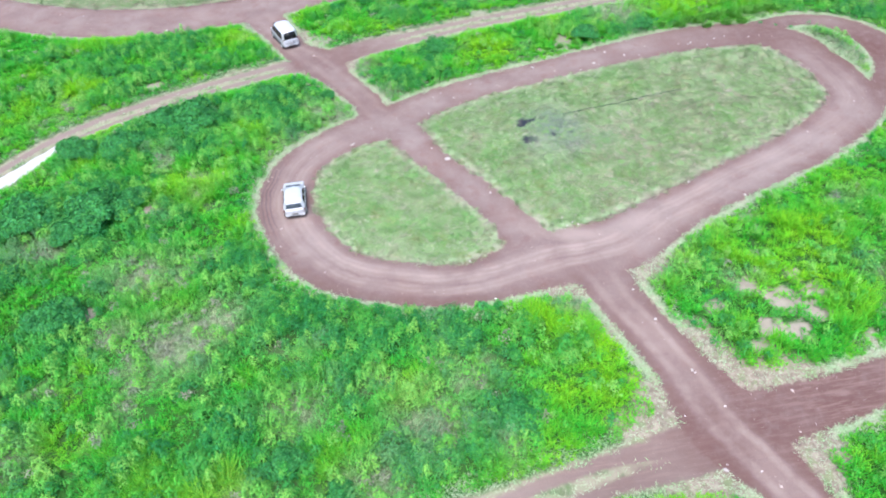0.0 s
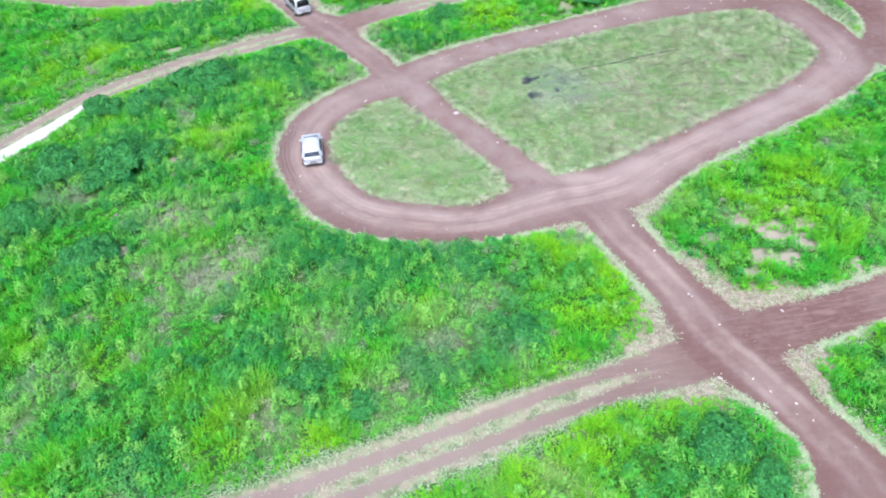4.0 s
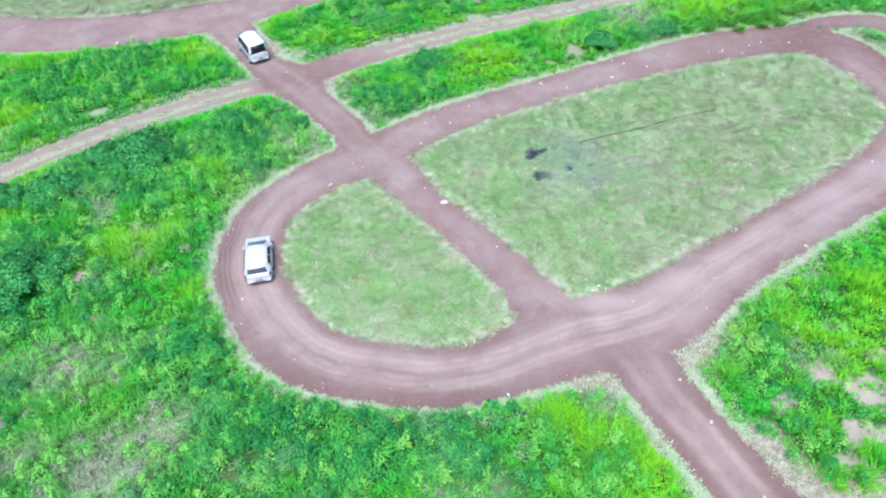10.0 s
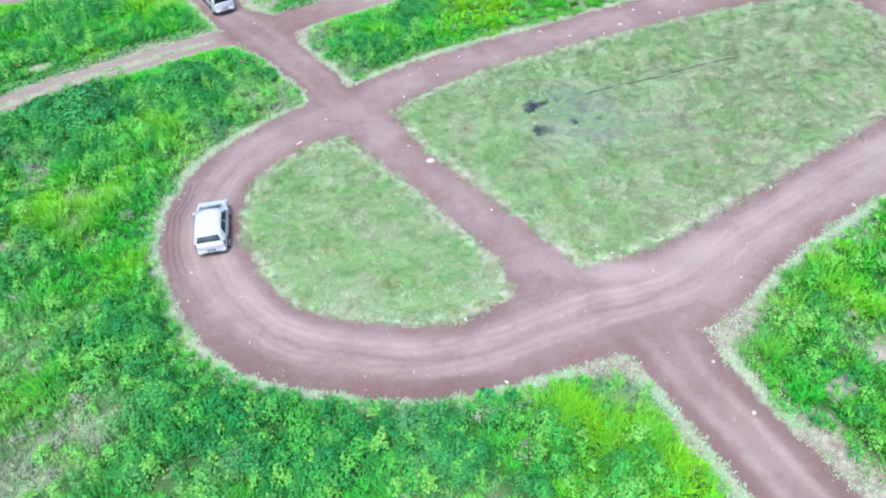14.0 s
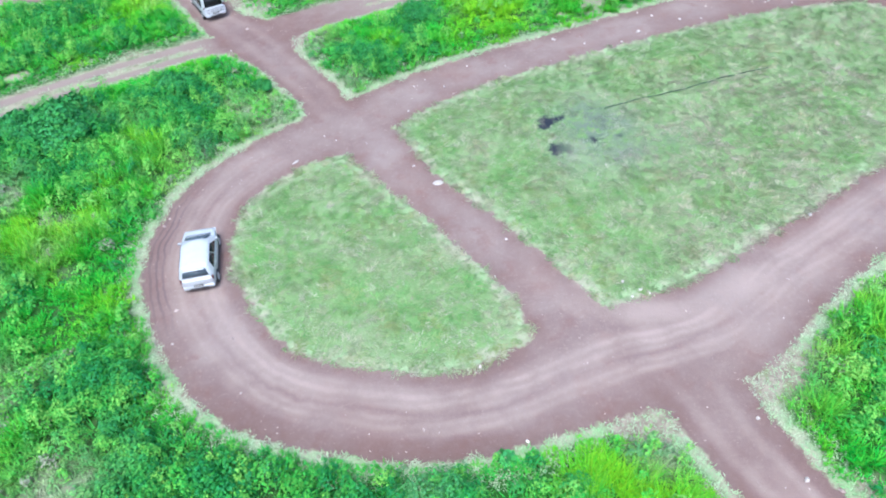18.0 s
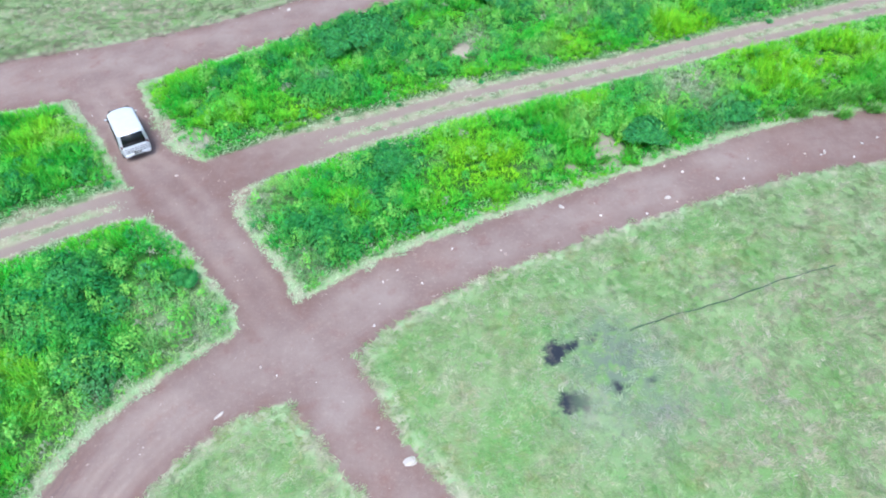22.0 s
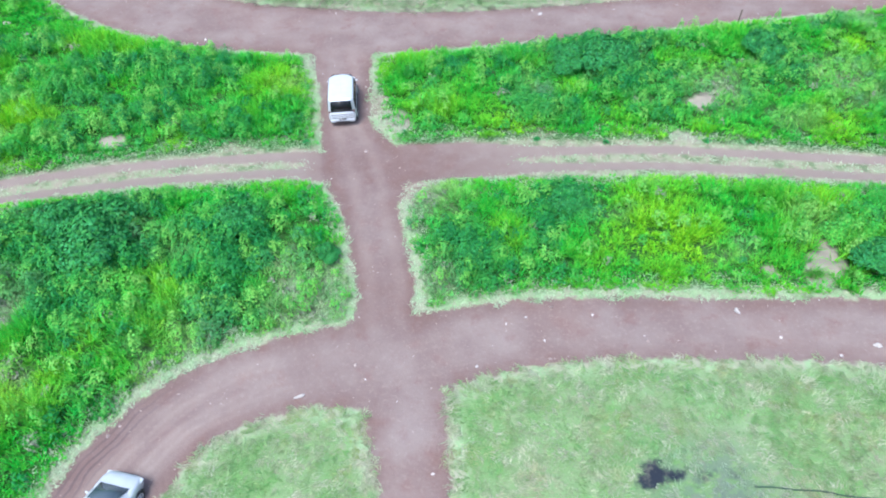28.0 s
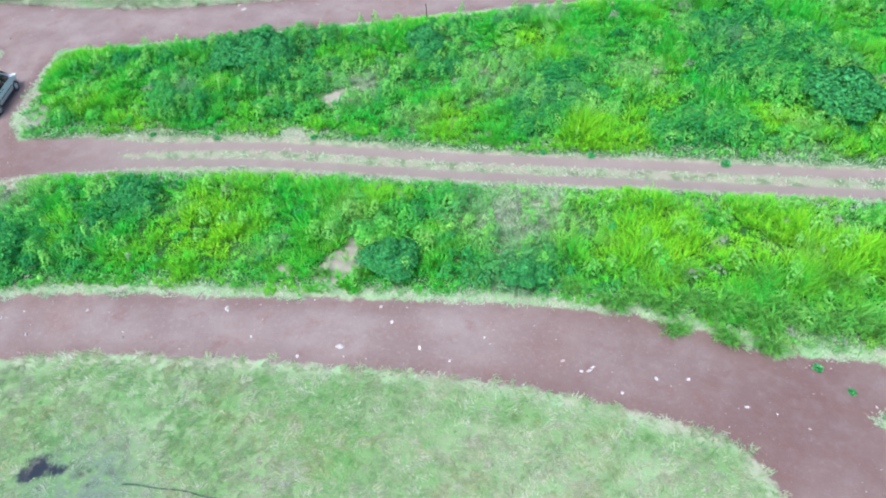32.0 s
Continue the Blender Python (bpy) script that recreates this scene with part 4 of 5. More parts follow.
def cabin(car, paint, foot, top, belt, roof, wide, narrow, splits, crown=0.05, screens=None, sill=0.06):
    """The upper body from belt to roof; foot and top are its (rear, front) ends there; splits cut each side into windows."""
    (r0, f0), (r1, f1) = foot, top
    bm = bmesh.new()
    levels = []
    for s_, inset, lift in ((0.0, 0.0, 0.0), (0.5, 0.0, 0.0), (0.9, 0.0, 0.0), (1.0, 0.03, 0.15), (1.0, 0.10, 0.6), (1.0, 0.17, 0.85), (1.0, 0.26, 1.0)):
        z_ = belt + (roof - belt) * s_ + crown * lift
        w = wide + (narrow - wide) * s_ - inset
        a, b = r0 + (r1 - r0) * s_ + inset, f0 + (f1 - f0) * s_ - inset
        m_ = (a + b) / 2
        c_ = 0.15
        levels.append([bm.verts.new(q) for q in ((a, -w + c_, z_), (a + c_, -w, z_), (m_, -w * 1.015, z_), (b - 2 * c_, -w, z_), (b, -w + 2 * c_, z_), (b + 0.04, 0, z_),
                       (b, w - 2 * c_, z_), (b - 2 * c_, w, z_), (m_, w * 1.015, z_), (a + c_, w, z_), (a, w - c_, z_), (a - 0.03, 0, z_))])
    for a, b in zip(levels, levels[1:]):
        for q in range(len(a)):
            bm.faces.new((a[q], a[(q + 1) % len(a)], b[(q + 1) % len(a)], b[q]))
    bm.faces.new(levels[-1])
    bmesh.ops.recalc_face_normals(bm, faces=bm.faces)
    part("upper_body", bm, paint, car)
    lo, hi = 0.06, 0.90
    front = [(f0 + 0.045, -wide + 0.16, belt), (f0 + 0.045, wide - 0.16, belt), (f1 + 0.045, narrow - 0.14, roof), (f1 + 0.045, -narrow + 0.14, roof)]
    part("windscreen", slab(facet(front, 0.02, 0.98, 0.04, hi + 0.05), 0.012), screens or dark_glass, car, "dark tinted windscreen")
    back = [(r0 - 0.03, wide - 0.13, belt), (r0 - 0.03, -wide + 0.13, belt), (r1 - 0.03, -narrow + 0.13, roof), (r1 - 0.03, narrow - 0.13, roof)]
    part("rear_window", slab(facet(back, 0.02, 0.98, sill, 0.94), 0.014), screens or dark_glass, car, "dark rear window")
    for side in (1, -1):
        if side > 0:
            quad = [(f0 - 0.18, wide + 0.012, belt), (r0 + 0.1, wide + 0.012, belt), (r1 + 0.1, narrow + 0.012, roof), (f1 - 0.18, narrow + 0.012, roof)]
        else:
            quad = [(r0 + 0.1, -wide - 0.012, belt), (f0 - 0.18, -wide - 0.012, belt), (f1 - 0.18, -narrow - 0.012, roof), (r1 + 0.1, -narrow - 0.012, roof)]
        for u0, u1 in splits:
            a, b = (u0, u1) if side > 0 else (1 - u1, 1 - u0)
            part("side_window", slab(facet(quad, a, b, lo, hi), 0.012), dark_glass, car, "black side window")


def fittings(car, paint, nose, tail, half, bump_z, lamp_z, rear_lamp, handle_x, belt, mirror_x):
    part("front_bumper", block(nose - 0.05, 0, bump_z, 0.16, 1.3 * half, 0.16, 0.05), paint, car)
    part("rear_bumper", block(tail + 0.03, 0, bump_z, 0.18, 1.72 * half, 0.20, 0.05), paint, car)
    part("bumper_step", block(tail - 0.05, 0, bump_z - 0.04, 0.06, 1.0 * half, 0.06, 0.015), trim_plastic, car)
    part("number_plate", block(tail - 0.075, 0, bump_z + 0.14, 0.02, 0.42, 0.13, 0.005), plate_mat, car)
    part("plate_bar", block(tail - 0.088, 0, bump_z + 0.15, 0.01, 0.30, 0.04, 0.003), plate_bar, car)
    part("grille", block(nose + 0.005, 0, lamp_z - 0.06, 0.05, 0.75 * half, 0.10, 0.02), trim_plastic, car)
    for side in (1, -1):
        part("headlight", block(nose - 0.16, side * 0.74 * half, lamp_z, 0.24, 0.30, 0.13, 0.05), clear_lens, car, "clear headlight")
        part("tail_light", block(tail + 0.09, side * 0.86 * half, rear_lamp, 0.12, 0.11, 0.20, 0.03), red_lens, car, "red tail light")
        part("mirror", block(mirror_x, side * (half + 0.04), belt + 0.03, 0.08, 0.15, 0.10, 0.03), paint, car)
        part("side_skirt", block(0, side * (half - 0.01), 0.25, 1.75, 0.05, 0.08, 0.02), trim_plastic, car)
        for x in handle_x:
            part("door_handle", block(x, side * (half + 0.005), belt - 0.12, 0.18, 0.03, 0.03, 0.01), paint, car)


# ---- silver hatchback ----
def hatchback(x, y, turn):
    car = thing("hatchback_car", x, y, surface_z(x, y) - 0.01, turn)
    part("body", hull([(-1.86, 0.52, 0.40, 0.84), (-1.82, 0.68, 0.34, 0.90), (-1.72, 0.77, 0.29, 0.94), (-1.3, 0.82, 0.24, 0.98), (-0.4, 0.84, 0.22, 0.97), (0.6, 0.84, 0.22, 0.97), (1.1, 0.83, 0.22, 0.96),
                       (1.5, 0.79, 0.23, 0.89), (1.76, 0.71, 0.28, 0.77), (1.88, 0.56, 0.36, 0.63)]), silver_paint, car, "silver painted lower body")
    cabin(car, silver_paint, (-1.79, 1.20), (-1.60, 0.34), 0.95, 1.42, 0.80, 0.66, [(0.14, 0.46), (0.49, 0.84)], 0.10, sky_toned_glass, 0.22)
    fittings(car, silver_paint, 1.86, -1.82, 0.84, 0.42, 0.68, 0.82, (0.1, -0.75), 0.95, 0.72)
    for fx in (1.20, -1.22):
        for side in (1, -1):
            arch(car, fx, side, 0.835, 0.30)
            wheel(car, fx, side, 0.755, 0.30)
    part("roof_spoiler", block(-1.66, 0, 1.44, 0.2, 0.98, 0.04, 0.015), silver_paint, car)
    car.scale = (0.96, 0.96, 0.96)
    return tagged(car, "silver five-door hatchback car standing on the dirt loop", "car")


# ---- pale silver van ----
def van(x, y, turn):
    car = thing("minivan", x, y, surface_z(x, y) - 0.01, turn)
    part("body", hull([(-2.06, 0.70, 0.42, 0.98), (-1.99, 0.79, 0.33, 1.03), (-1.3, 0.83, 0.26, 1.05), (0.6, 0.83, 0.25, 1.04), (1.35, 0.82, 0.25, 1.00), (1.72, 0.78, 0.27, 0.90), (1.98, 0.68, 0.32, 0.76), (2.1, 0.52, 0.42, 0.64)]),
         white_paint, car, "pale silver painted lower body")
    cabin(car, white_paint, (-2.02, 1.58), (-1.94, 0.78), 1.02, 1.80, 0.81, 0.735, [(0.05, 0.27), (0.29, 0.625), (0.635, 0.97)], 0.07)
    fittings(car, white_paint, 2.08, -2.05, 0.83, 0.46, 0.74, 1.02, (0.95, -0.1), 1.0, 1.30)
    for z_, w_ in ((0.93, 1.30), (0.80, 1.22), (0.68, 1.25)):
        part("tailgate_crease", block(-2.07, 0, z_, 0.035, w_, 0.05, 0.012), white_paint, car)
        # A thin black bar just below each crease draws its dark line.
        part("tailgate_dark_line", block(-2.062, 0, z_ - 0.045, 0.03, w_ - 0.03, 0.03, 0.006), trim_plastic, car)
    for side in (1, -1):
        part("side_moulding", block(-0.2, side * 0.832, 0.62, 2.3, 0.03, 0.05, 0.012), trim_plastic, car)
        part("door_rail", block(-0.75, side * 0.826, 0.93, 1.6, 0.03, 0.025, 0.008), trim_plastic, car)
    part("roof_rib", block(-0.5, 0, 1.872, 1.6, 0.05, 0.02, 0.008), white_paint, car)
    for fx in (1.32, -1.28):
        for side in (1, -1):
            arch(car, fx, side, 0.825, 0.31)
            wheel(car, fx, side, 0.745, 0.31)
    return tagged(car, "pale silver minivan with black windows standing on the dirt lane", "van")


hatchback(-4.75, -6.7, 90)
van(-5.1, 19.9, 109)


# ---- leafy shrubs ----
stem_mat = plain("stem_bark", (0.14, 0.11, 0.07), 0.9)


def shrub_colour(t):
    c = mix(t, (0.023, 0.155, 0.047), (0.068, 0.30, 0.07), grain(t, 1.2, 3))
    return mix(t, c, (0.13, 0.40, 0.08), step(t, grain(t, 4.0, 2), 0.58, 0.85))


shrub_mat = leaf_material("shrub_leaf", shrub_colour)


def shrub(radius, tall, seed):
    """A wide many-stemmed shrub: bent stems with lumps of leaves at their ends."""
    r_ = np.random.RandomState(seed)
    ob = thing("shrub")
    lumps = []
    for q in range(9):
        a, d = 2 * math.pi * (q + r_.rand() * 0.6) / 9, radius * (0.25 + 0.6 * r_.rand())
        end = Vector((d * math.cos(a), d * math.sin(a), tall * (0.40 + 0.35 * r_.rand()) * (1 - 0.45 * (d / radius) ** 2)))
        bm = bmesh.new()
        path = [Vector((0, 0, 0)).lerp(end, t_) + Vector((0, 0, 0.18 * tall * math.sin(math.pi * t_))) for t_ in (0, 0.33, 0.66, 1)]
        rings = [[bm.verts.new(p_ + Vector((w * math.cos(b_), w * math.sin(b_), 0))) for b_ in (0, 2.1, 4.2)] for p_, w in zip(path, (0.035, 0.028, 0.018, 0.008))]
        for a_, b_ in zip(rings, rings[1:]):
            for k_ in range(3):
                bm.faces.new((a_[k_], a_[(k_ + 1) % 3], b_[(k_ + 1) % 3], b_[k_]))
        part("stem", bm, stem_mat, ob)
        lumps.append((np.array(end), radius * (0.35 + 0.25 * r_.rand())))
    lumps.append((np.array((0, 0, tall * 0.75)), radius * 0.5))
    count = 620
    at_, out_ = [], []
    for centre_, size_ in lumps:
        v = r_.normal(size=(count, 3))
        v /= np.linalg.norm(v, axis=1, keepdims=True)
        v[:, 2] = np.abs(v[:, 2]) * 0.9 - 0.12
        at_.append(centre_ + v * size_ * (0.7 + 0.4 * r_.rand(count, 1)) * (1, 1, 0.8))
        out_.append(v + 0.35 * r_.normal(size=(count, 3)))
    at_, out_ = np.concatenate(at_), np.concatenate(out_)
    out_[:, 2] = np.abs(out_[:, 2]) + 0.15
    out_ /= np.linalg.norm(out_, axis=1, keepdims=True)
    keep = at_[:, 2] > 0.05
    at_, out_ = at_[keep], out_[keep]
    leaves = new("foliage", leaf_mesh("foliage", at_, r_.uniform(0.06, 0.13, len(at_)), 0, r_, shrub_mat, [], out_))
    leaves.parent = ob
    return tagged(ob, "dense dark green leafy shrub growing in the field", "shrub", "shrubs in the fields")


SHRUBS = [(24.0, 12.8, 1.35, 1), (10.0, 27.2, 1.9, 1), (-18.7, -5.6, 2.1, 0), (-12.6, 5.4, 2.0, 2), (-18.2, 2.8, 1.7, 1), (-19.6, -15.8, 1.6, 2), (-23.8, -5.0, 2.0, 1), (-6.7, 8.2, 1.3, 0),
          (13.8, -36.8, 1.5, 1), (30.3, 13.5, 1.0, 2), (44.6, 30, 2.0, 0), (20, 31, 1.4, 2), (-21.9, 3.0, 1.5, 2), (6.2, -28.2, 1.2, 0), (-3.2, -30.7, 0.9, 2), (-15.4, 6.4, 1.5, 1), (-5.4, 3.3, 0.85, 2),
          (-25, -10.5, 1.5, 0), (8.0, 27.0, 1.4, 2), (9.4, 13.9, 1.0, 0), (15.5, -39, 1.1, 1), (0.6, -29.3, 0.9, 1), (-5.7, -28.3, 0.9, 0), (-1.5, 7.6, 0.65, 2), (-20.6, -7.4, 1.4, 1), (-16.6, -4.4, 1.2, 2)]
kinds = [shrub(1.0, 1.2, 71), shrub(1.0, 1.1, 74), shrub(1.0, 1.3, 73)]
for q, (x, y, size_, which) in enumerate(SHRUBS):
    size_ *= 0.95
    place = pose(x, y, surface_z(x, y) - 0.03, 0, 0, 47 * q)
    if q in (0, 2, 3):
        kinds[which].matrix_world = place @ Matrix.Scale(size_, 4)
    else:
        c = copy_thing(kinds[which], place)
        c.scale = (size_, size_, size_)


# ---- tall tussocks ----
def tussock_colour(t):
    return mix(t, (0.07, 0.34, 0.05), (0.2, 0.42, 0.07), grain(t, 2.5, 3))


tussock_mat = leaf_material("tussock_blade", tussock_colour)


def tussock(seed):
    """A fountain of long drooping blades."""
    r_ = np.random.RandomState(seed)
    verts_, faces_ = [], []
    for q in range(220):
        a, long_, bend = r_.normal(-1.6, 1.0), r_.uniform(0.5, 1.1), r_.uniform(0.3, 1.5)
        out, side_ = np.array((math.cos(a), math.sin(a), 0)), np.array((-math.sin(a), math.cos(a), 0))
        p_, tilt_ = out * 0.1 + np.array((r_.uniform(-0.5, 0.5), r_.uniform(-0.25, 0.4), 0)), r_.uniform(0.05, 0.6)
        for w in (0.025, 0.035, 0.032, 0.022, 0.004):
            verts_ += [p_ - side_ * w / 2, p_ + side_ * w / 2]
            p_ = p_ + (out * math.sin(tilt_) + np.array((0, 0, math.cos(tilt_)))) * long_ / 4
            tilt_ += bend / 3.2
        n0 = len(verts_) - 10
        faces_ += [(n0 + 2 * k_, n0 + 2 * k_ + 1, n0 + 2 * k_ + 3, n0 + 2 * k_ + 2) for k_ in range(4)]
    ob = new("grass_tussock", mesh_of("grass_tussock", np.array(verts_), np.array(faces_), tussock_mat, [], True))
    return tagged(ob, "tall bright green tussock of long drooping grass blades", "grass tussock", "tussocks along the loop")


tufts_ = [tussock(91), tussock(92)]
TUSSOCKS = [(34.3, 13.2, 1.0), (35.3, 13.9, 0.9), (36.4, 13.5, 1.1), (37.4, 14.2, 1.0), (38.4, 13.9, 1.2), (39.5, 14.4, 1.0), (40.3, 13.7, 1.1), (41.4, 14.3, 1.2), (42.6, 14.0, 1.0), (43.7, 14.6, 1.2), (45, 14.2, 1.1),
            (39.0, 12.6, 0.9), (40.6, 12.5, 0.9), (36.9, 12.5, 0.8), (21.2, 11.6, 0.7), (22.9, 12.0, 0.6), (28.2, 13.2, 0.8), (32.5, 13.6, 0.8), (37.0, 15.6, 1.0), (40.2, 16.2, 1.0), (43.4, 16.6, 1.1)]
for q, (x, y, size_) in enumerate(TUSSOCKS):
    place = pose(x, y, surface_z(x, y) - 0.03, 0, 0, 25 * math.sin(5 * q))
    if q < 2:
        tufts_[q].matrix_world = place
    else:
        c = copy_thing(tufts_[q % 2], place)
        c.scale = (size_, size_, size_)


# ---- stones and scraps on the roads ----
stone_mat = plain("pale_stone", (0.38, 0.35, 0.33), 0.8, 0.0, 0.25)


def stone(x, y, a, b, high, turn, seed):
    bm = bmesh.new()
    bmesh.ops.create_icosphere(bm, subdivisions=2, radius=0.5)
    for v in bm.verts:
        k_ = 1 + 0.45 * noise.noise(v.co * 2.3 + Vector((seed * 3.1, seed, 0)))
        v.co = Vector((v.co.x * a * k_, v.co.y * b * k_, max(v.co.z, -0.2) * high * k_))
    me = bpy.data.meshes.new("stone")
    bm.to_mesh(me)
    bm.free()
    me.materials.append(stone_mat)
    ob = new("stone", me)
    ob.matrix_world = pose(x, y, surface_z(x, y) + 0.2 * high - 0.015, 0, 0, turn)
    return tagged(ob, "flat pale stone lying on the reddish dirt road", "stone", "pale stones on the roads")


for q, (x, y, a, b) in enumerate([(7.3, -3.7, 0.75, 0.5), (0.05, 0, 0.65, 0.18), (24.3, -10.6, 0.34, 0.26), (27.6, -12.9, 0.36, 0.24), (16.1, -32.8, 0.4, 0.28), (23.5, 8.1, 0.5, 0.3), (33.8, 9.6, 0.45, 0.16),
                                  (5.0, 33.9, 0.55, 0.35), (17.7, 8.7, 0.35, 0.3), (-32.9, 24.3, 0.9, 0.6), (16.2, -20.1, 0.22, 0.18), (16.6, -22.7, 0.28, 0.22), (17.1, -26.7, 0.3, 0.2), (13.9, -12.5, 0.2, 0.16)]):
    stone(x, y, a * 0.75, b * 0.75, 0.10 if a > 0.5 else 0.16, 37 * q, q)

# scraps of litter
def scrap(x, y, a, b, turn, seed):
    """A crumpled flat piece, its rim uneven and lifted here and there."""
    r_ = np.random.RandomState(seed)
    bm = bmesh.new()
    rim = [(math.cos(q) * a * r_.uniform(0.6, 1.15), math.sin(q) * b * r_.uniform(0.6, 1.15), r_.uniform(0.0, 0.05)) for q in np.arange(9) * 2 * math.pi / 9]
    low, high = [bm.verts.new((p[0], p[1], -0.01)) for p in rim], [bm.verts.new((p[0] * 0.92, p[1] * 0.92, 0.02 + p[2])) for p in rim]
    top = bm.verts.new((0.1 * a, 0, 0.045))
    for q in range(9):
        bm.faces.new((low[q], low[(q + 1) % 9], high[(q + 1) % 9], high[q]))
        bm.faces.new((high[q], high[(q + 1) % 9], top))
    bmesh.ops.recalc_face_normals(bm, faces=bm.faces)
    me = bpy.data.meshes.new("litter_scrap")
    bm.to_mesh(me)
    bm.free()
    me.materials.append(scrap_mat)
    ob = new("litter_scrap", me)
    ob.matrix_world = pose(x, y, surface_z(x, y) + 0.005, 0, 0, turn)
    return tagged(ob, "small crumpled whitish scrap of litter on the dirt road", "litter", "litter on the roads")


scrap_mat = plain("whitish_scrap", (0.5, 0.46, 0.45), 0.7, 0.0, 0.3)
for q, (x, y) in enumerate([(17.8, 8.6), (21.9, 7.2), (26.8, 8.9), (19.5, 7.6), (33.9, 9.8), (33.5, 9.5), (37.6, 10.2), (39.8, 9.5), (31.4, 8.3), (36.4, 9.9), (29.3, 10.1), (6.9, 3.1), (7.7, 5.6), (11.4, 7), (6.3, -2),
                            (8.5, 6.2), (9.5, 5.1), (14.5, -13.1), (14, -13.4), (14.8, -13.4), (-5.9, -11.2), (9.6, -8.6), (6.6, -15.4), (17.2, -26.9), (17.8, -33.2), (17.8, -29.3), (19.2, -35.1), (17.9, -35.4), (19.5, -36.2), (25.2, 9.9), (28.2, 8.6), (35.2, 8.9)]):
    scrap(x, y, 0.05 + 0.06 * (q * 7 % 5) / 4, 0.04 + 0.04 * (q * 3 % 4) / 3, 53 * q, 200 + q)

# pebbles, joined: they cannot be counted
r = np.random.RandomState(81)
xy = np.column_stack([r.uniform(-45, 60, 60000), r.uniform(-45, 45, 60000)])
edge_ = lookup(xy, edge)[0]
k = np.flatnonzero((edge_ < 0.15) & (r.rand(len(xy)) < np.where(np.abs(edge_) < 0.5, 0.22, 0.07)))
s_ = r.uniform(0.018, 0.05, len(k)) * (1 + 1.7 * (r.rand(len(k)) > 0.9))
turn, z = r.uniform(0, 6.3, len(k)), lookup(xy[k], Z)[0]
ring6 = [np.column_stack([xy[k, 0] + s_ * m_ * np.cos(turn + a), xy[k, 1] + s_ * m_ * np.sin(turn + a), z + h * s_]) for a, m_, h in
         ((0, 1.2, -0.1), (1.6, 0.7, -0.1), (3.1, 1.1, -0.1), (4.6, 0.8, -0.1), (0.5, 0.2, 0.75))]
verts = np.stack(ring6, 1).reshape(-1, 3)
tri = np.array([(0, 1, 4), (1, 2, 4), (2, 3, 4), (3, 0, 4)])
faces = (np.arange(len(k))[:, None, None] * 5 + tri[None]).reshape(-1, 3)
pebble_mat, T, P = material("pebbles", 0.85)
rnd = T.nodes.new("ShaderNodeNewGeometry").outputs["Random Per Island"]
T.links.new(mix(T, mix(T, (0.16, 0.11, 0.10), (0.36, 0.30, 0.28), step(T, rnd, 0, 0.7)), (0.72, 0.70, 0.70), step(T, rnd, 0.94, 0.97)), P.inputs["Base Color"])
pebbles = new("pebbles", mesh_of("pebbles", verts, faces, pebble_mat, [], False))
tagged(pebbles, "small pale pebbles and scraps strewn over the dirt roads", "pebbles", kind="stuff")

# ---- pale strip on the western track, cable in the grass, post by the second loop ----
strip_line = line([(-24.2, 5.2, 0.5), (-25.0, 3.9, 1.1), (-26.4, 2.0, 1.5), (-28.4, -0.2, 1.8), (-31, -3.2, 1.8), (-35, -7.2, 1.8)], gap=0.4)
way = np.gradient(strip_line[:, :2], axis=0)
way /= np.linalg.norm(way, axis=1, keepdims=True)
across = np.column_stack([-way[:, 1], way[:, 0]])
jag = r.uniform(-0.09, 0.09, (len(strip_line), 2))
bm = bmesh.new()
rows = []
for p_, a_, j_ in zip(strip_line, across, jag):
    l_, r2 = p_[:2] + a_ * (p_[2] / 2 + j_[0]), p_[:2] - a_ * (p_[2] / 2 + j_[1])
    rows.append([bm.verts.new((*l_, surface_z(*l_) - 0.03)), bm.verts.new((*l_, surface_z(*l_) + 0.045)), bm.verts.new((*r2, surface_z(*r2) + 0.045)), bm.verts.new((*r2, surface_z(*r2) - 0.03))])
for a_, b_ in zip(rows, rows[1:]):
    for q in range(3):
        bm.faces.new((a_[q], a_[q + 1], b_[q + 1], b_[q]))
bmesh.ops.recalc_face_normals(bm, faces=bm.faces)
me = bpy.data.meshes.new("pavement")
bm.to_mesh(me)
bm.free()
me.materials.append(plain("pale_concrete", (0.46, 0.45, 0.46), 0.5, 0.0, 0.25))
tagged(new("pavement", me), "pale worn concrete strip along the western field track", "pavement", kind="structure")

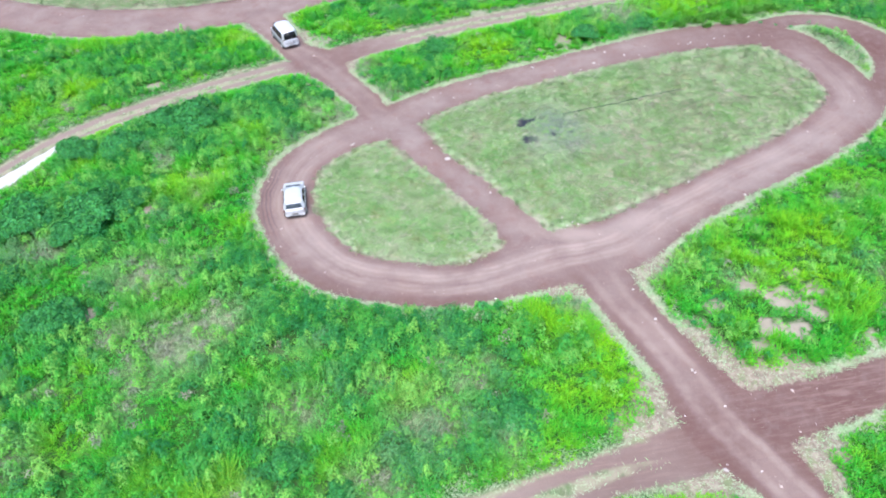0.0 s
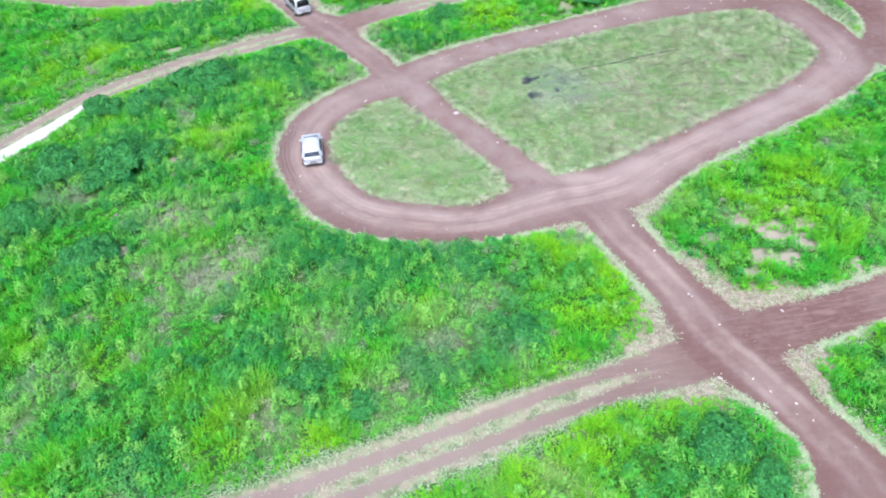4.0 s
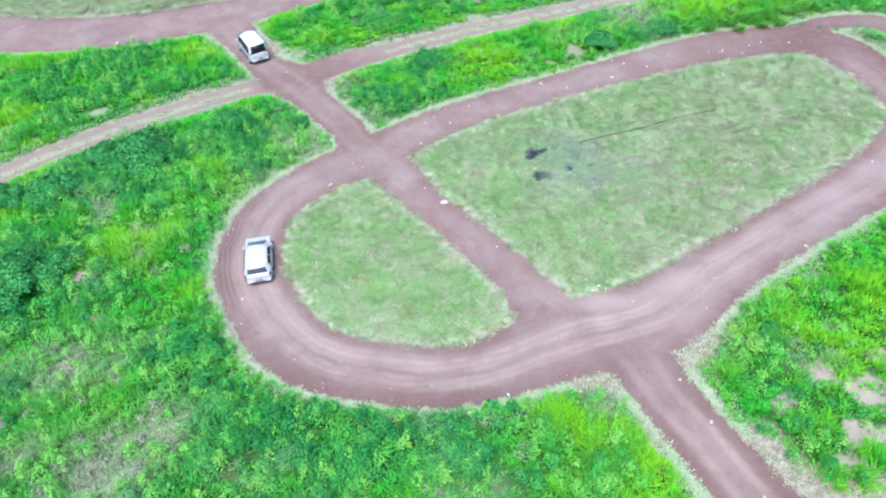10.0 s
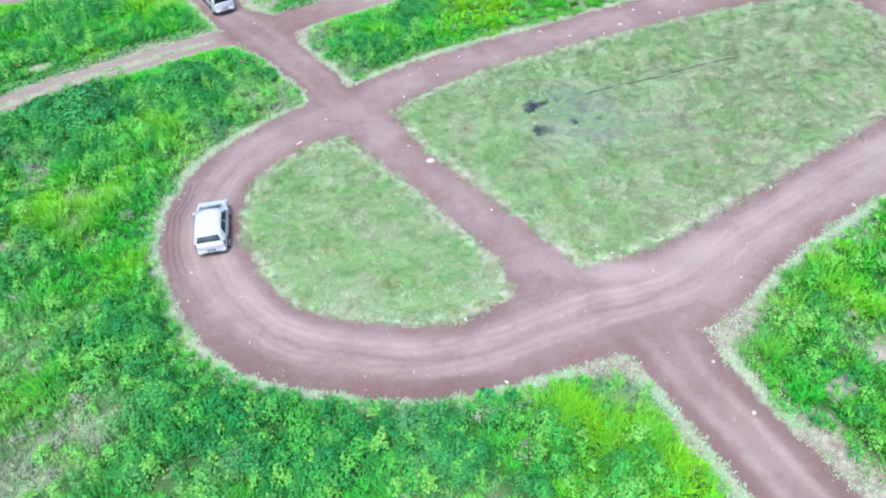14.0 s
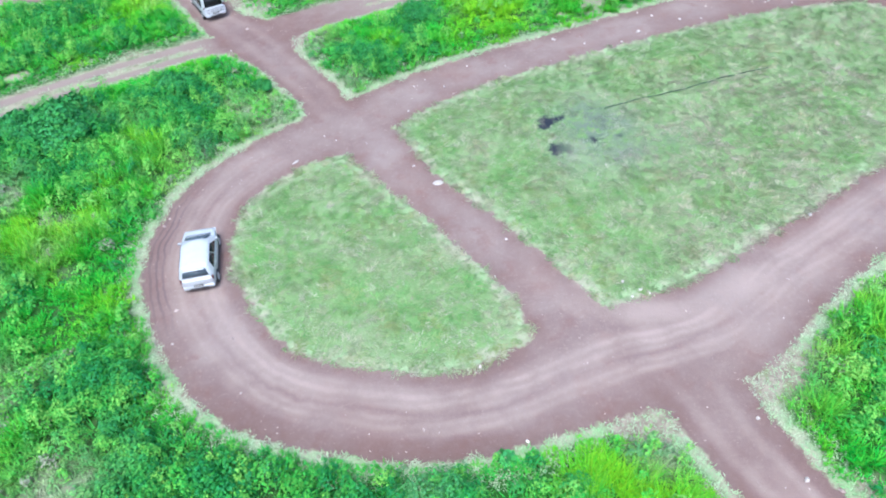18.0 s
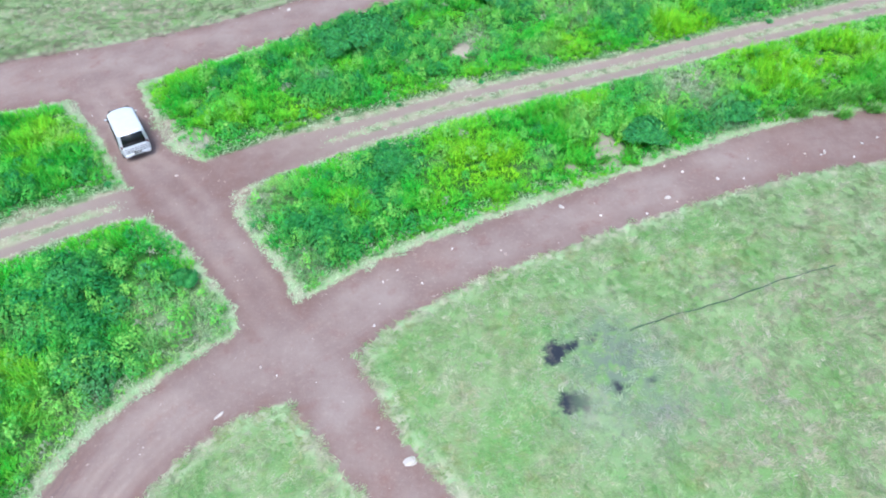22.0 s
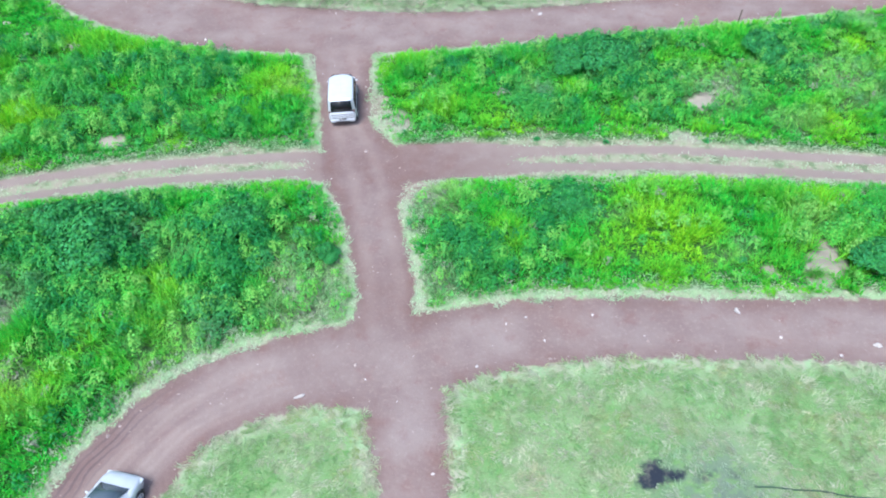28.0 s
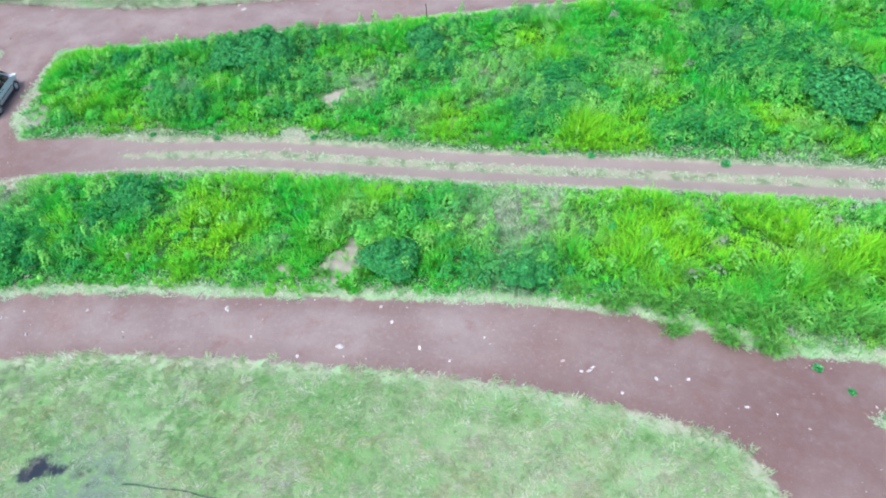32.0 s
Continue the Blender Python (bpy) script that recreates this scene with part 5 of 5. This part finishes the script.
bm = bmesh.new()
rings = []
for q in range(41):
    t_ = q / 40
    x, y = 18.0 + 11.2 * t_, 0.25 + 1.55 * t_ + 0.06 * math.sin(11 * t_) + 0.03 * math.sin(37 * t_)
    rings.append([bm.verts.new((x, y + 0.03 * math.cos(a_), surface_z(x, y) + 0.05 + 0.03 * math.sin(a_))) for a_ in (0, 1.26, 2.51, 3.77, 5.03)])
for a_, b_ in zip(rings, rings[1:]):
    for q in range(5):
        bm.faces.new((a_[q], a_[(q + 1) % 5], b_[(q + 1) % 5], b_[q]))
me = bpy.data.meshes.new("cable")
bm.to_mesh(me)
bm.free()
me.materials.append(plain("dark_green_rubber", (0.012, 0.05, 0.03), 0.8, 0.0, 0.3))
tagged(new("cable", me), "dark thin cable lying across the mown grass", "cable")

bm = block(0, 0, 0.55, 0.07, 0.07, 1.3, 0.012)
me = bpy.data.meshes.new("post")
bm.to_mesh(me)
bm.free()
me.materials.append(plain("old_wood", (0.12, 0.09, 0.07), 0.9))
post = new("post", me)
post.matrix_world = pose(18.7, 35.0, surface_z(18.7, 35.0), 3, 0, 20)
tagged(post, "thin dark wooden post standing at the field's edge", "post")


# ---- small weeds growing on the bare edges ----
def weed_plant(seed):
    r_ = np.random.RandomState(seed)
    a, d = r_.uniform(0, 6.28, 46), 0.22 * np.sqrt(r_.rand(46))
    at_ = np.column_stack([d * np.cos(a), d * np.sin(a), 0.04 + 0.22 * (1 - d / 0.22) * r_.rand(46) + 0.03])
    ob = new("weed_plant", leaf_mesh("weed_plant", at_, r_.uniform(0.09, 0.17, 46), r_.uniform(0.1, 0.8, 46), r_, shrub_mat, []))
    return tagged(ob, "small dark green weed growing at the bare road edge", "weed", "weeds at the road edges")


sprouts = [weed_plant(95), weed_plant(96)]
for q, (x, y, size_) in enumerate([(29.3, 22.6, 1.1), (31.8, 22.9, 1.3), (16.5, 21.0, 1), (18.9, 21.4, 1.1), (42.4, 12.0, 0.9), (43.6, 11.2, 0.7), (44.8, 10.4, 0.9), (7, 19.1, 0.9), (-6.0, 15.9, 1), (6.5, -19.6, 1.8), (38.6, 23.8, 1.2), (10.9, 19.7, 0.9)]):
    place = pose(x, y, surface_z(x, y) - 0.02, 0, 0, 50 * q)
    if q < 2:
        sprouts[q].matrix_world = place
    else:
        c = copy_thing(sprouts[q % 2], place)
        c.scale = (size_, size_, size_)
